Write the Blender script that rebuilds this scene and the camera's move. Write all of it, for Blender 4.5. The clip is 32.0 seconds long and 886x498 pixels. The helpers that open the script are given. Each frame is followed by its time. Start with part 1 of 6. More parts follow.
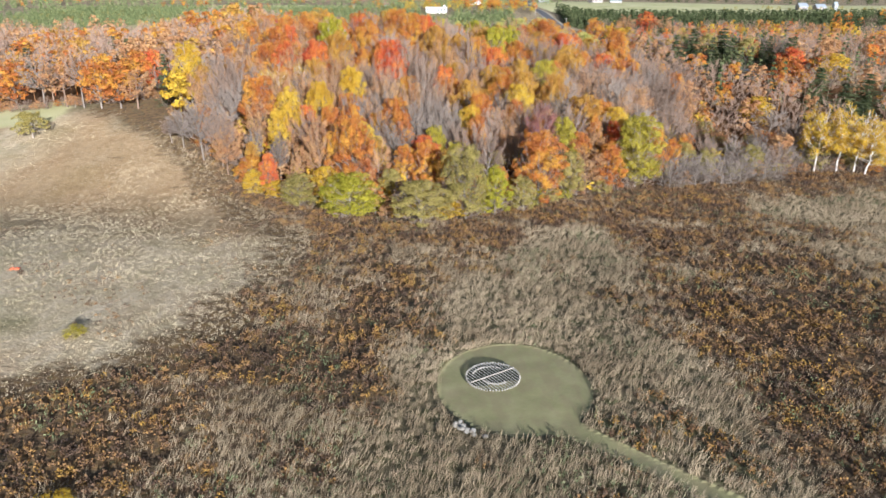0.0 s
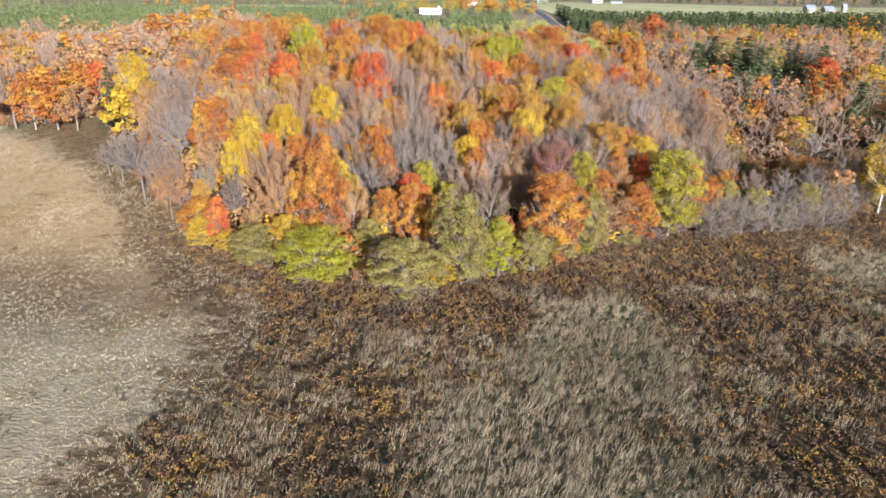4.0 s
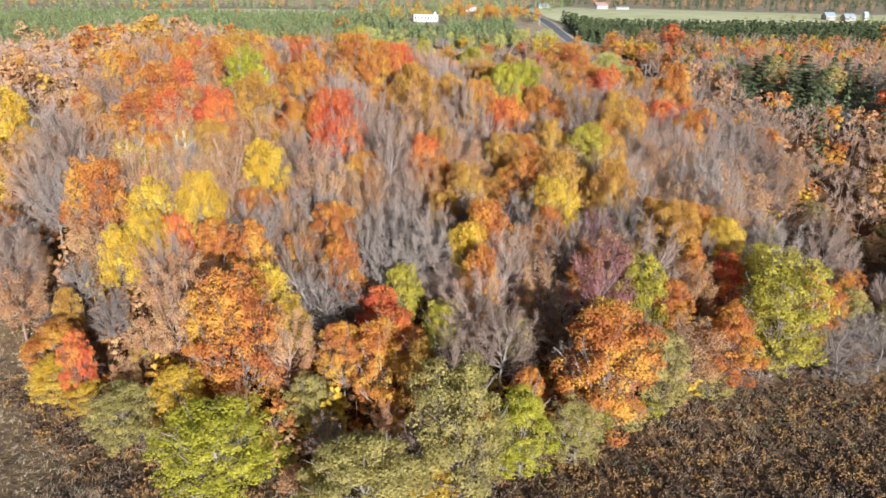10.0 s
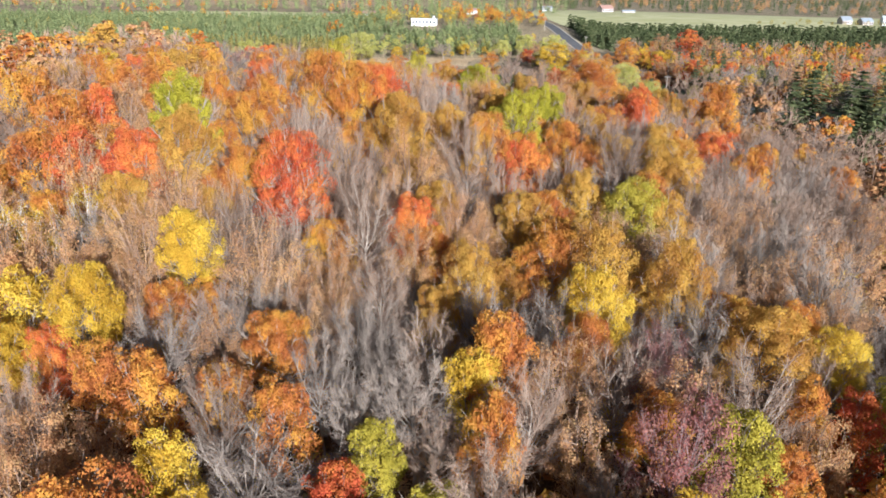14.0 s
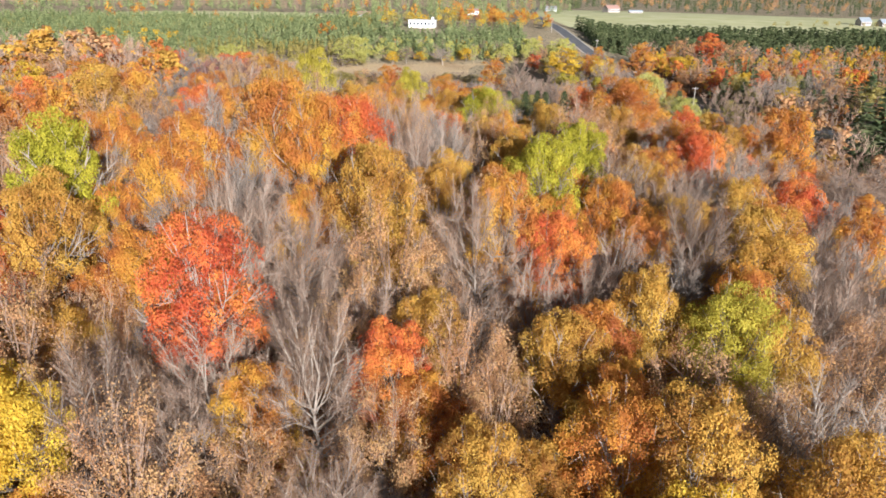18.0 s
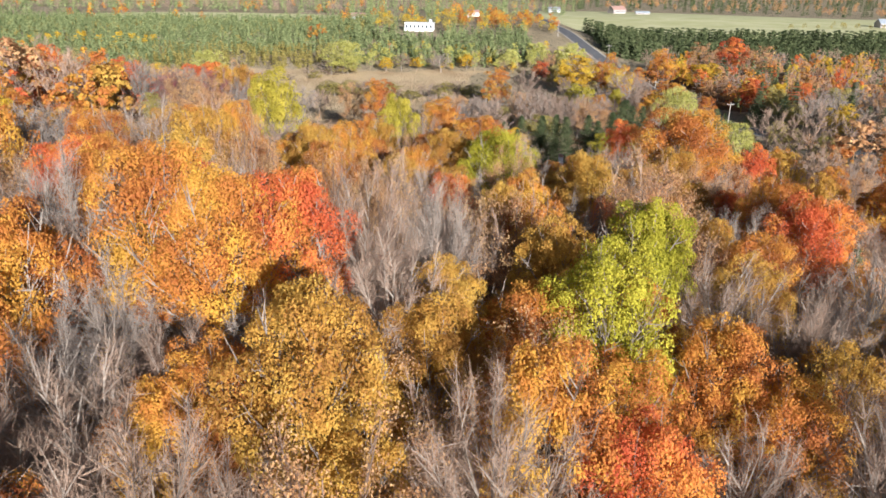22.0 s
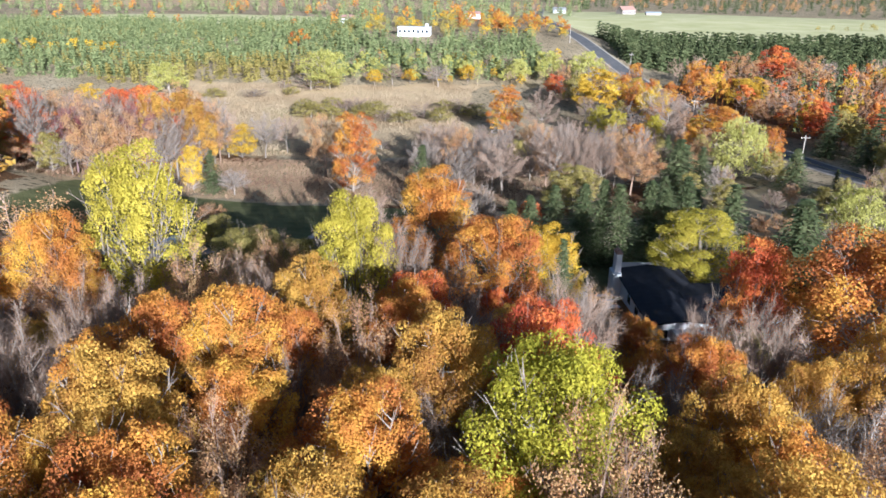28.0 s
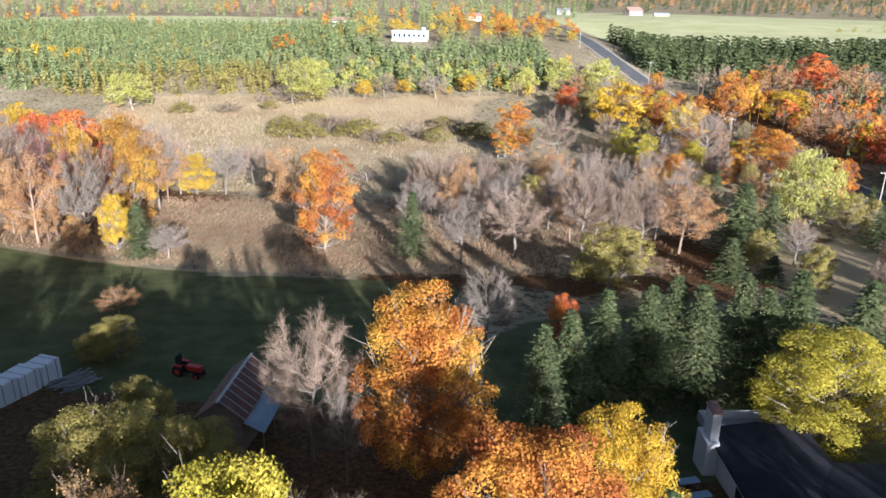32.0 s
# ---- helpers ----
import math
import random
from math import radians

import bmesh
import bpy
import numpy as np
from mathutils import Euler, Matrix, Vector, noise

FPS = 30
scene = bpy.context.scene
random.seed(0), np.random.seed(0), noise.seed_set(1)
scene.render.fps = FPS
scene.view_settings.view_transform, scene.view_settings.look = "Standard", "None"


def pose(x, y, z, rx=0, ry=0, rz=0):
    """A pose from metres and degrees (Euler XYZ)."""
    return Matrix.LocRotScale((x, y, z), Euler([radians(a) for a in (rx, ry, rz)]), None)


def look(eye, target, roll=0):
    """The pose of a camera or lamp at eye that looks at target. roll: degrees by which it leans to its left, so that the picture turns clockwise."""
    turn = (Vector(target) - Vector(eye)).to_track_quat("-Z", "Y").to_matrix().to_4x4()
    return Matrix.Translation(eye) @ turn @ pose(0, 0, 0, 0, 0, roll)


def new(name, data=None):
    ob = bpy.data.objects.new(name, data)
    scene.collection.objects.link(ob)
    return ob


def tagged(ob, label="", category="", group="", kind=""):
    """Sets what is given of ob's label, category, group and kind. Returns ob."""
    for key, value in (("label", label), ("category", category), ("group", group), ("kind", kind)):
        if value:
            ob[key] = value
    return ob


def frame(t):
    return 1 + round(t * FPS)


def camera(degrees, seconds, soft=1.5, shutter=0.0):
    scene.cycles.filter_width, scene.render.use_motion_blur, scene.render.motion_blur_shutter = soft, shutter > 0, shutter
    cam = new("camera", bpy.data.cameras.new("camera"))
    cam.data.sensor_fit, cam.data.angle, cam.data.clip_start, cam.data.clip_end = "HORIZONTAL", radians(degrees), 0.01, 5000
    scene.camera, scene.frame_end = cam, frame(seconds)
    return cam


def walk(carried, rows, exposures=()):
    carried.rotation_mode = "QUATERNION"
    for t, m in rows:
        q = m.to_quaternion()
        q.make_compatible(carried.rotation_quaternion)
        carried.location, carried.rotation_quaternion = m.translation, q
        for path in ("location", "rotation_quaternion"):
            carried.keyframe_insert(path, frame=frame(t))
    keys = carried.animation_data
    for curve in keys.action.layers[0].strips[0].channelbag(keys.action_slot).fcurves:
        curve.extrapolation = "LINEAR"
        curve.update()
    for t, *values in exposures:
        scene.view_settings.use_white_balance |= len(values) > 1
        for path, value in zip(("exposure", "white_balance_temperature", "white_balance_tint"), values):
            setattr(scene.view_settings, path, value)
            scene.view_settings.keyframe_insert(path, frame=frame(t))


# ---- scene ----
# ---------------------------------------------------------------- camera
cam = camera(62.2, 32.0, soft=1.65)
METRES, EYE, TILT, LEAN, TURN = 300.0, 50.0, -20.6, 0.0, 0.0
ROWS = [
    (0.0, 0.0, 0.0, 0.0, 0.0, 0.0, -0.0),
    (0.5, 0.0002, 0.0138, 0.0057, -0.08, -0.01, -0.03),
    (1.0, 0.0006, 0.0278, 0.0112, -0.11, 0.02, -0.01),
    (1.5, 0.001, 0.0419, 0.0167, -0.16, 0.0, -0.03),
    (2.0, 0.0014, 0.0562, 0.0223, -0.21, -0.02, -0.04),
    (2.5, 0.0018, 0.0705, 0.0279, -0.26, -0.05, -0.06),
    (3.0, 0.0021, 0.0851, 0.0335, -0.3, -0.08, -0.08),
    (3.5, 0.0025, 0.0997, 0.0391, -0.35, -0.1, -0.11),
    (5.5, 0.0041, 0.1586, 0.0609, -0.49, -0.06, -0.2),
    (6.0, 0.0044, 0.1731, 0.0664, -0.51, -0.06, -0.2),
    (6.5, 0.0048, 0.1878, 0.0718, -0.52, -0.03, -0.21),
    (7.0, 0.0051, 0.2024, 0.0773, -0.56, -0.04, -0.24),
    (7.5, 0.0055, 0.2169, 0.0829, -0.57, -0.01, -0.23),
    (8.0, 0.0061, 0.2314, 0.0885, -0.57, 0.01, -0.23),
    (8.5, 0.0065, 0.2459, 0.0943, -0.59, 0.02, -0.26),
    (9.0, 0.007, 0.2604, 0.1, -0.6, 0.06, -0.27),
    (9.5, 0.0074, 0.275, 0.1059, -0.62, 0.09, -0.31),
    (10.0, 0.0078, 0.2895, 0.1117, -0.63, 0.12, -0.34),
    (10.5, 0.0082, 0.304, 0.1174, -0.65, 0.13, -0.38),
    (11.0, 0.0086, 0.3186, 0.123, -0.65, 0.15, -0.39),
    (11.5, 0.009, 0.3334, 0.1285, -0.66, 0.17, -0.41),
    (12.0, 0.0094, 0.3479, 0.1341, -0.66, 0.16, -0.42),
    (12.5, 0.0097, 0.3625, 0.1397, -0.65, 0.16, -0.44),
    (13.0, 0.01, 0.3771, 0.1452, -0.66, 0.17, -0.45),
    (13.5, 0.0104, 0.3917, 0.1507, -0.65, 0.19, -0.45),
    (14.0, 0.0108, 0.4064, 0.1562, -0.66, 0.21, -0.46),
    (14.5, 0.0111, 0.4213, 0.1618, -0.66, 0.22, -0.46),
    (16.5, 0.012, 0.4803, 0.1838, -0.72, 0.14, -0.58),
    (17.0, 0.0123, 0.4953, 0.1892, -0.71, 0.14, -0.56),
    (17.5, 0.0126, 0.5102, 0.1945, -0.7, 0.13, -0.52),
    (18.0, 0.0128, 0.5251, 0.2, -0.69, 0.13, -0.52),
    (18.5, 0.013, 0.54, 0.2056, -0.7, 0.13, -0.53),
    (19.0, 0.0133, 0.555, 0.2112, -0.71, 0.12, -0.53),
    (19.5, 0.0135, 0.5698, 0.2167, -0.72, 0.13, -0.52),
    (20.0, 0.0137, 0.5847, 0.2222, -0.74, 0.13, -0.53),
    (20.5, 0.014, 0.5995, 0.2275, -0.74, 0.13, -0.53),
    (21.0, 0.0142, 0.6144, 0.2328, -0.75, 0.12, -0.51),
    (21.5, 0.0145, 0.6292, 0.2382, -0.75, 0.11, -0.51),
    (22.0, 0.0149, 0.6441, 0.2436, -0.76, 0.12, -0.51),
    (22.5, 0.0152, 0.6589, 0.2489, -0.78, 0.12, -0.53),
    (23.0, 0.0156, 0.6736, 0.2544, -0.78, 0.11, -0.5),
    (23.5, 0.016, 0.6882, 0.2599, -0.78, 0.1, -0.5),
    (24.0, 0.0165, 0.7027, 0.2656, -0.78, 0.1, -0.5),
    (24.5, 0.0169, 0.717, 0.2713, -0.77, 0.1, -0.48),
    (25.0, 0.0173, 0.7314, 0.2768, -0.77, 0.1, -0.5),
    (25.5, 0.0178, 0.7457, 0.2824, -0.76, 0.09, -0.48),
    (27.5, 0.0183, 0.8018, 0.3029, -0.81, 0.06, -0.38),
    (28.0, 0.0187, 0.8166, 0.3086, -0.82, 0.02, -0.39),
    (28.5, 0.0191, 0.8314, 0.3141, -0.85, 0.01, -0.4),
    (29.0, 0.0194, 0.8465, 0.3194, -0.86, -0.02, -0.41),
    (29.5, 0.0197, 0.8615, 0.3247, -0.86, -0.04, -0.4),
    (30.0, 0.02, 0.8764, 0.3301, -0.86, -0.05, -0.41),
    (30.5, 0.0203, 0.8913, 0.3356, -0.84, -0.04, -0.4),
    (31.0, 0.0208, 0.9062, 0.3408, -0.85, -0.02, -0.39),
    (31.5, 0.0213, 0.9211, 0.3462, -0.86, 0.0, -0.35),
    (32.0, 0.0217, 0.9357, 0.3517, -0.87, 0.02, -0.32),
]
walk(cam, [(t, pose(0, 0, EYE, TILT, LEAN, TURN) @ pose(METRES * x, METRES * y, METRES * z, 90 + pitch, roll, yaw)) for t, x, y, z, yaw, pitch, roll in ROWS],
     ((0.0, 1.08, 5420, 10), (12.0, 1.08, 5420, 10), (20.0, 1.08, 5750, 10), (25.0, 1.14, 5420, 10), (28.0, 1.34, 5180, 10), (30.0, 1.5, 5180, 10), (32.0, 1.42, 5400, 10)))

# ---------------------------------------------------------------- light
SUN_UP, SUN_SIDE = 15.0, 19.0  # degrees above the horizon, degrees to the right of straight behind
world = bpy.data.worlds.new("sky")
world.use_nodes = True
scene.world = world
sky = world.node_tree.nodes.new("ShaderNodeTexSky")
sky.sky_type, sky.sun_disc = "NISHITA", False
sky.sun_elevation, sky.sun_rotation = radians(SUN_UP), radians(180 - SUN_SIDE)
sky.air_density, sky.dust_density = 1.0, 1.5
back = world.node_tree.nodes["Background"]
back.inputs[1].default_value = 0.038
world.node_tree.links.new(sky.outputs[0], back.inputs[0])
sun = new("sun", bpy.data.lights.new("sun", "SUN"))
sun.data.energy, sun.data.angle, sun.data.color = 5.0, radians(0.55), (1.0, 0.915, 0.81)
to_sun = Vector((math.sin(radians(SUN_SIDE)) * math.cos(radians(SUN_UP)), -math.cos(radians(SUN_SIDE)) * math.cos(radians(SUN_UP)), math.sin(radians(SUN_UP))))
sun.matrix_world = look(to_sun * 400, (0, 0, 0))


# ---------------------------------------------------------------- materials
class Nodes:
    """A short hand for node materials."""

    def __init__(self, name, rough=0.8, metal=0.0, spec=0.3):
        self.mat = bpy.data.materials.new(name)
        self.mat.use_nodes = True
        self.tree = self.mat.node_tree
        self.bsdf = self.tree.nodes["Principled BSDF"]
        self.bsdf.inputs["Roughness"].default_value = rough
        self.bsdf.inputs["Metallic"].default_value = metal
        self.bsdf.inputs["Specular IOR Level"].default_value = spec

    def add(self, kind, **ins):
        n = self.tree.nodes.new(kind)
        for k, v in ins.items():
            if hasattr(v, "is_output"):
                self.tree.links.new(v, n.inputs[k])
            else:
                n.inputs[k].default_value = v
        return n

    def link(self, a, b):
        self.tree.links.new(a, b)

    def noise(self, scale, detail=3.0, vector=None, rough=0.55):
        n = self.add("ShaderNodeTexNoise", Scale=scale, Detail=detail, Roughness=rough)
        if vector is not None:
            self.link(vector, n.inputs["Vector"])
        return n.outputs["Fac"]

    def position(self):
        return self.tree.nodes.new("ShaderNodeNewGeometry").outputs["Position"]

    def objectco(self):
        return self.tree.nodes.new("ShaderNodeTexCoord").outputs["Object"]

    def island(self):
        return self.tree.nodes.new("ShaderNodeNewGeometry").outputs["Random Per Island"]

    def random(self):
        return self.tree.nodes.new("ShaderNodeObjectInfo").outputs["Random"]

    def attr(self, name):
        n = self.tree.nodes.new("ShaderNodeAttribute")
        n.attribute_name = name
        return n.outputs["Fac"]

    def math(self, op, a, b=0.0):
        n = self.tree.nodes.new("ShaderNodeMath")
        n.operation = op
        for i, v in enumerate((a, b)):
            if hasattr(v, "is_output"):
                self.link(v, n.inputs[i])
            else:
                n.inputs[i].default_value = v
        return n.outputs[0]

    def step(self, v, lo, hi):
        n = self.tree.nodes.new("ShaderNodeMapRange")
        n.interpolation_type = "SMOOTHSTEP"
        self.link(v, n.inputs[0])
        n.inputs[1].default_value, n.inputs[2].default_value = lo, hi
        return n.outputs[0]

    def ramp(self, fac, *stops):
        n = self.tree.nodes.new("ShaderNodeValToRGB")
        el = n.color_ramp.elements
        while len(el) < len(stops):
            el.new(0.5)
        for e, (p, c) in zip(el, stops):
            e.position, e.color = p, (*c, 1)
        self.link(fac, n.inputs[0])
        return n.outputs[0]

    def mix(self, fac, a, b, mode="MIX"):
        n = self.tree.nodes.new("ShaderNodeMix")
        n.data_type, n.blend_type = "RGBA", mode
        for i, v in ((0, fac), (6, a), (7, b)):
            if hasattr(v, "is_output"):
                self.link(v, n.inputs[i])
            else:
                n.inputs[i].default_value = v if i == 0 else (*v, 1)
        return n.outputs[2]

    def colour(self, c):
        if hasattr(c, "is_output"):
            self.link(c, self.bsdf.inputs["Base Color"])
        else:
            self.bsdf.inputs["Base Color"].default_value = (*c, 1)
        return self

    def bump(self, h, strength=0.4, dist=0.05):
        n = self.add("ShaderNodeBump", Height=h, Strength=strength, Distance=dist)
        self.link(n.outputs[0], self.bsdf.inputs["Normal"])
        return self


def leaves(name, dark, mid, light, through_light=0.33, drift=0.38):
    """Foliage: each leaf its own tone, patches of tone over the crown, each tree a little different."""
    m = Nodes(name, 0.7, 0, 0.1)
    co = m.objectco()
    patch = m.step(m.noise(0.33 if drift < 0.4 else 0.2, 2.0, co), 0.37, 0.63)
    f = m.math("ADD", m.math("MULTIPLY", m.island(), 0.8 - drift), m.math("MULTIPLY", patch, drift))
    f = m.math("ADD", f, m.math("MULTIPLY", m.random(), 0.2))
    c = m.ramp(f, (0.05, dark), (0.45, mid), (0.95, light))
    m.colour(c)
    t = m.add("ShaderNodeBsdfTranslucent", Color=c)
    mixer = m.add("ShaderNodeMixShader", Fac=through_light)
    m.link(m.bsdf.outputs[0], mixer.inputs[1])
    m.link(t.outputs[0], mixer.inputs[2])
    m.link(mixer.outputs[0], m.tree.nodes["Material Output"].inputs[0])
    return m.mat


def bark(name, a, b, scale=6.0):
    m = Nodes(name, 0.85, 0, 0.2)
    n = m.noise(scale, 4.0, m.objectco())
    f = m.math("ADD", m.math("MULTIPLY", n, 0.7), m.math("MULTIPLY", m.random(), 0.3))
    m.colour(m.ramp(f, (0.25, a), (0.7, b)))
    m.bump(n, 0.5, 0.03)
    return m.mat


def plain(name, a, b, rough=0.7, metal=0.0, scale=2.0, bump=0.25):
    """A painted, stony or wooden surface with stains and a fine grain."""
    m = Nodes(name, rough, metal, 0.3)
    co = m.objectco()
    big, fine = m.noise(scale, 3.0, co), m.noise(scale * 14, 2.0, co)
    f = m.math("ADD", m.math("MULTIPLY", big, 0.65), m.math("MULTIPLY", fine, 0.35))
    m.colour(m.ramp(f, (0.3, a), (0.7, b)))
    m.bump(fine, bump, 0.02)
    return m.mat


LEAF = {
    "O": leaves("orange_leaves", (0.35, 0.105, 0.04), (0.55, 0.23, 0.05), (0.68, 0.425, 0.065), drift=0.6),
    "R": leaves("red_leaves", (0.40, 0.06, 0.035), (0.62, 0.155, 0.055), (0.74, 0.37, 0.075), drift=0.5),
    "A": leaves("amber_leaves", (0.30, 0.13, 0.04), (0.50, 0.28, 0.055), (0.65, 0.43, 0.09), drift=0.5),
    "Y": leaves("yellow_leaves", (0.42, 0.24, 0.025), (0.61, 0.40, 0.04), (0.72, 0.54, 0.08), drift=0.45),
    "Yg": leaves("yellow_green_leaves", (0.22, 0.185, 0.025), (0.42, 0.36, 0.045), (0.60, 0.49, 0.08)),
    "G": leaves("lime_green_leaves", (0.20, 0.195, 0.02), (0.40, 0.37, 0.035), (0.58, 0.50, 0.06)),
    "K": leaves("rust_leaves", (0.36, 0.175, 0.085), (0.53, 0.295, 0.14), (0.64, 0.43, 0.195)),
    "L": leaves("olive_leaves", (0.18, 0.155, 0.045), (0.36, 0.30, 0.09), (0.54, 0.45, 0.15)),
    "W": leaves("pale_willow_leaves", (0.27, 0.27, 0.07), (0.46, 0.44, 0.12), (0.60, 0.56, 0.19)),
    "P": leaves("purple_leaves", (0.17, 0.06, 0.055), (0.28, 0.11, 0.10), (0.38, 0.19, 0.15)),
    "C": leaves("conifer_needles", (0.05, 0.07, 0.03), (0.115, 0.14, 0.06), (0.23, 0.245, 0.115), 0.12),
    # light green of the far conifers, paler still with distance haze painted in
    "Cf": leaves("hazed_plantation_needles", (0.12, 0.16, 0.07), (0.27, 0.315, 0.135), (0.46, 0.48, 0.22), 0.25),
    "Cb": leaves("blue_spruce_needles", (0.05, 0.09, 0.07), (0.10, 0.15, 0.115), (0.17, 0.22, 0.17), 0.12),
}
TWIG = bark("mauve_twigs", (0.155, 0.105, 0.077), (0.37, 0.26, 0.19), 0.35)
TWIG_GREY = bark("grey_twigs", (0.14, 0.113, 0.094), (0.335, 0.275, 0.228), 0.35)
# purplish bark, darkened to hold the shade seen between bare branches
TWIG_PURPLE_SHADED = bark("shaded_purple_twigs", (0.13, 0.085, 0.085), (0.28, 0.195, 0.185), 0.5)
BARK = bark("grey_bark", (0.13, 0.105, 0.085), (0.36, 0.305, 0.255))
BIRCH = bark("white_birch_bark", (0.38, 0.33, 0.28), (0.72, 0.68, 0.62))
PINE_BARK = bark("pine_bark", (0.11, 0.07, 0.05), (0.26, 0.2, 0.16))


# ---------------------------------------------------------------- the lie of the land
KNOT_Y = np.array([-400, 40, 90, 130, 170, 200, 250, 300, 350, 390, 420, 470, 560, 600, 720, 800, 1165, 2000, 6000.0])
KNOT_Z = np.array([10, 6, 3.5, 0, -3, -1, 2, 5.5, 8.5, 7, 4.5, 1, 0, 3, 15, 16, 9, 6, 30.0])
SLOPE = np.gradient(KNOT_Z, KNOT_Y)


def smooth(a, b, v):
    s = np.clip((v - a) / (b - a), 0, 1)
    return s * s * (3 - 2 * s)


def ground(x, y):
    """The height of the ground: a long swale, a wooded knoll, a yard behind it, a marsh and a far rise."""
    x, y = np.asarray(x, float), np.asarray(y, float)
    i = np.clip(np.searchsorted(KNOT_Y, y) - 1, 0, len(KNOT_Y) - 2)
    h = KNOT_Y[i + 1] - KNOT_Y[i]
    s = np.clip((y - KNOT_Y[i]) / h, 0, 1)
    z = (2 * s**3 - 3 * s**2 + 1) * KNOT_Z[i] + (s**3 - 2 * s**2 + s) * h * SLOPE[i]
    z = z + (3 * s**2 - 2 * s**3) * KNOT_Z[i + 1] + (s**3 - s**2) * h * SLOPE[i + 1]
    z = z + 15 * np.exp(-(((x + 40) / 95) ** 2) - ((y - 275) / 62) ** 2)
    z = z - 6 * smooth(30, 90, x) * smooth(190, 240, y) * (1 - smooth(310, 360, y))
    z = z - 8 * smooth(88, 150, x) * smooth(585, 660, y) * (1 - smooth(850, 1050, y))
    z = z - 7 * smooth(-30, -95, x) * smooth(620, 700, y) * (1 - smooth(900, 1100, y))
    z = z - 5 * smooth(200, 600, x) * smooth(740, 1000, y) * (1 - smooth(1200, 2200, y))
    z = z + 11 * np.exp(-(((x + 98) / 36) ** 2) - ((y - 385) / 52) ** 2)
    # hollow added under the clearing so that the hedge's shadow fills it
    z = z - 10 * np.exp(-(((x - 98) / 34) ** 2) - ((y - 238) / 25) ** 2)
    return z + 5 * smooth(-20, -90, x) * (1 - smooth(110, 180, y))


def at(x, y, up=0.0):
    return Vector((x, y, float(ground(x, y)) + up))


def rough_noise(x, y, size, seed=0):
    """Smooth value noise from 0 to 1 with cells of that size, and two finer octaves."""
    out, amp, total = 0.0, 1.0, 0.0
    for o in range(3):
        u, v = np.asarray(x, float) / size + 17.3 * seed, np.asarray(y, float) / size - 9.1 * seed
        i, j = np.floor(u), np.floor(v)
        a, b = u - i, v - j
        a, b = a * a * (3 - 2 * a), b * b * (3 - 2 * b)

        def corner(p, q):
            w = np.sin(p * 127.1 + q * 311.7 + seed * 74.7) * 43758.5453
            return w - np.floor(w)

        n = (corner(i, j) * (1 - a) + corner(i + 1, j) * a) * (1 - b) + (corner(i, j + 1) * (1 - a) + corner(i + 1, j + 1) * a) * b
        out, total = out + amp * n, total + amp
        amp, size = amp * 0.5, size * 0.5
    return out / total


EDGE_X = np.array([-600, -95, -88, -75, -65, -54, -41, -25, -10, 5, 22, 52, 82, 102, 130, 200, 600.0])
EDGE_Y = np.array([275, 246, 236, 212, 199, 190, 174, 162, 156, 158, 169, 183, 190, 199, 196, 188, 150.0])
BACK_X = np.array([-600, -75, -60, -30, 0, 18, 23, 43, 50, 60, 66, 75, 95, 110, 150, 600.0])
BACK_Y = np.array([430, 400, 340, 322, 318, 318, 311, 311, 320, 320, 345, 395, 385, 370, 332, 252.0])


def front_edge(x):
    return np.interp(x, EDGE_X, EDGE_Y)


def in_wood(x, y):
    """Whether the great wood stands at x, y (its edges and the clearing at its side left out)."""
    w = (y > front_edge(x) + 3) & (y < np.interp(x, BACK_X, BACK_Y))
    clearing = (x > 60) & (x < 132) & (y > 201) & (y < 255 + 3 * np.sin(x * 0.3))
    return w & ~clearing


ROAD_X = np.array([150, 118, 110, 112, 106, 96, 92, 92, 105, 150.0])
ROAD_Y = np.array([330, 400, 455, 480, 590, 660, 720, 820, 1000, 1300.0])


def road_x(y):
    return np.interp(y, ROAD_Y, ROAD_X)


TRACK_X = np.array([-90, -60, -45, -30, -20.0])
TRACK_FAR = np.array([413, 412, 411, 407, 404.0])


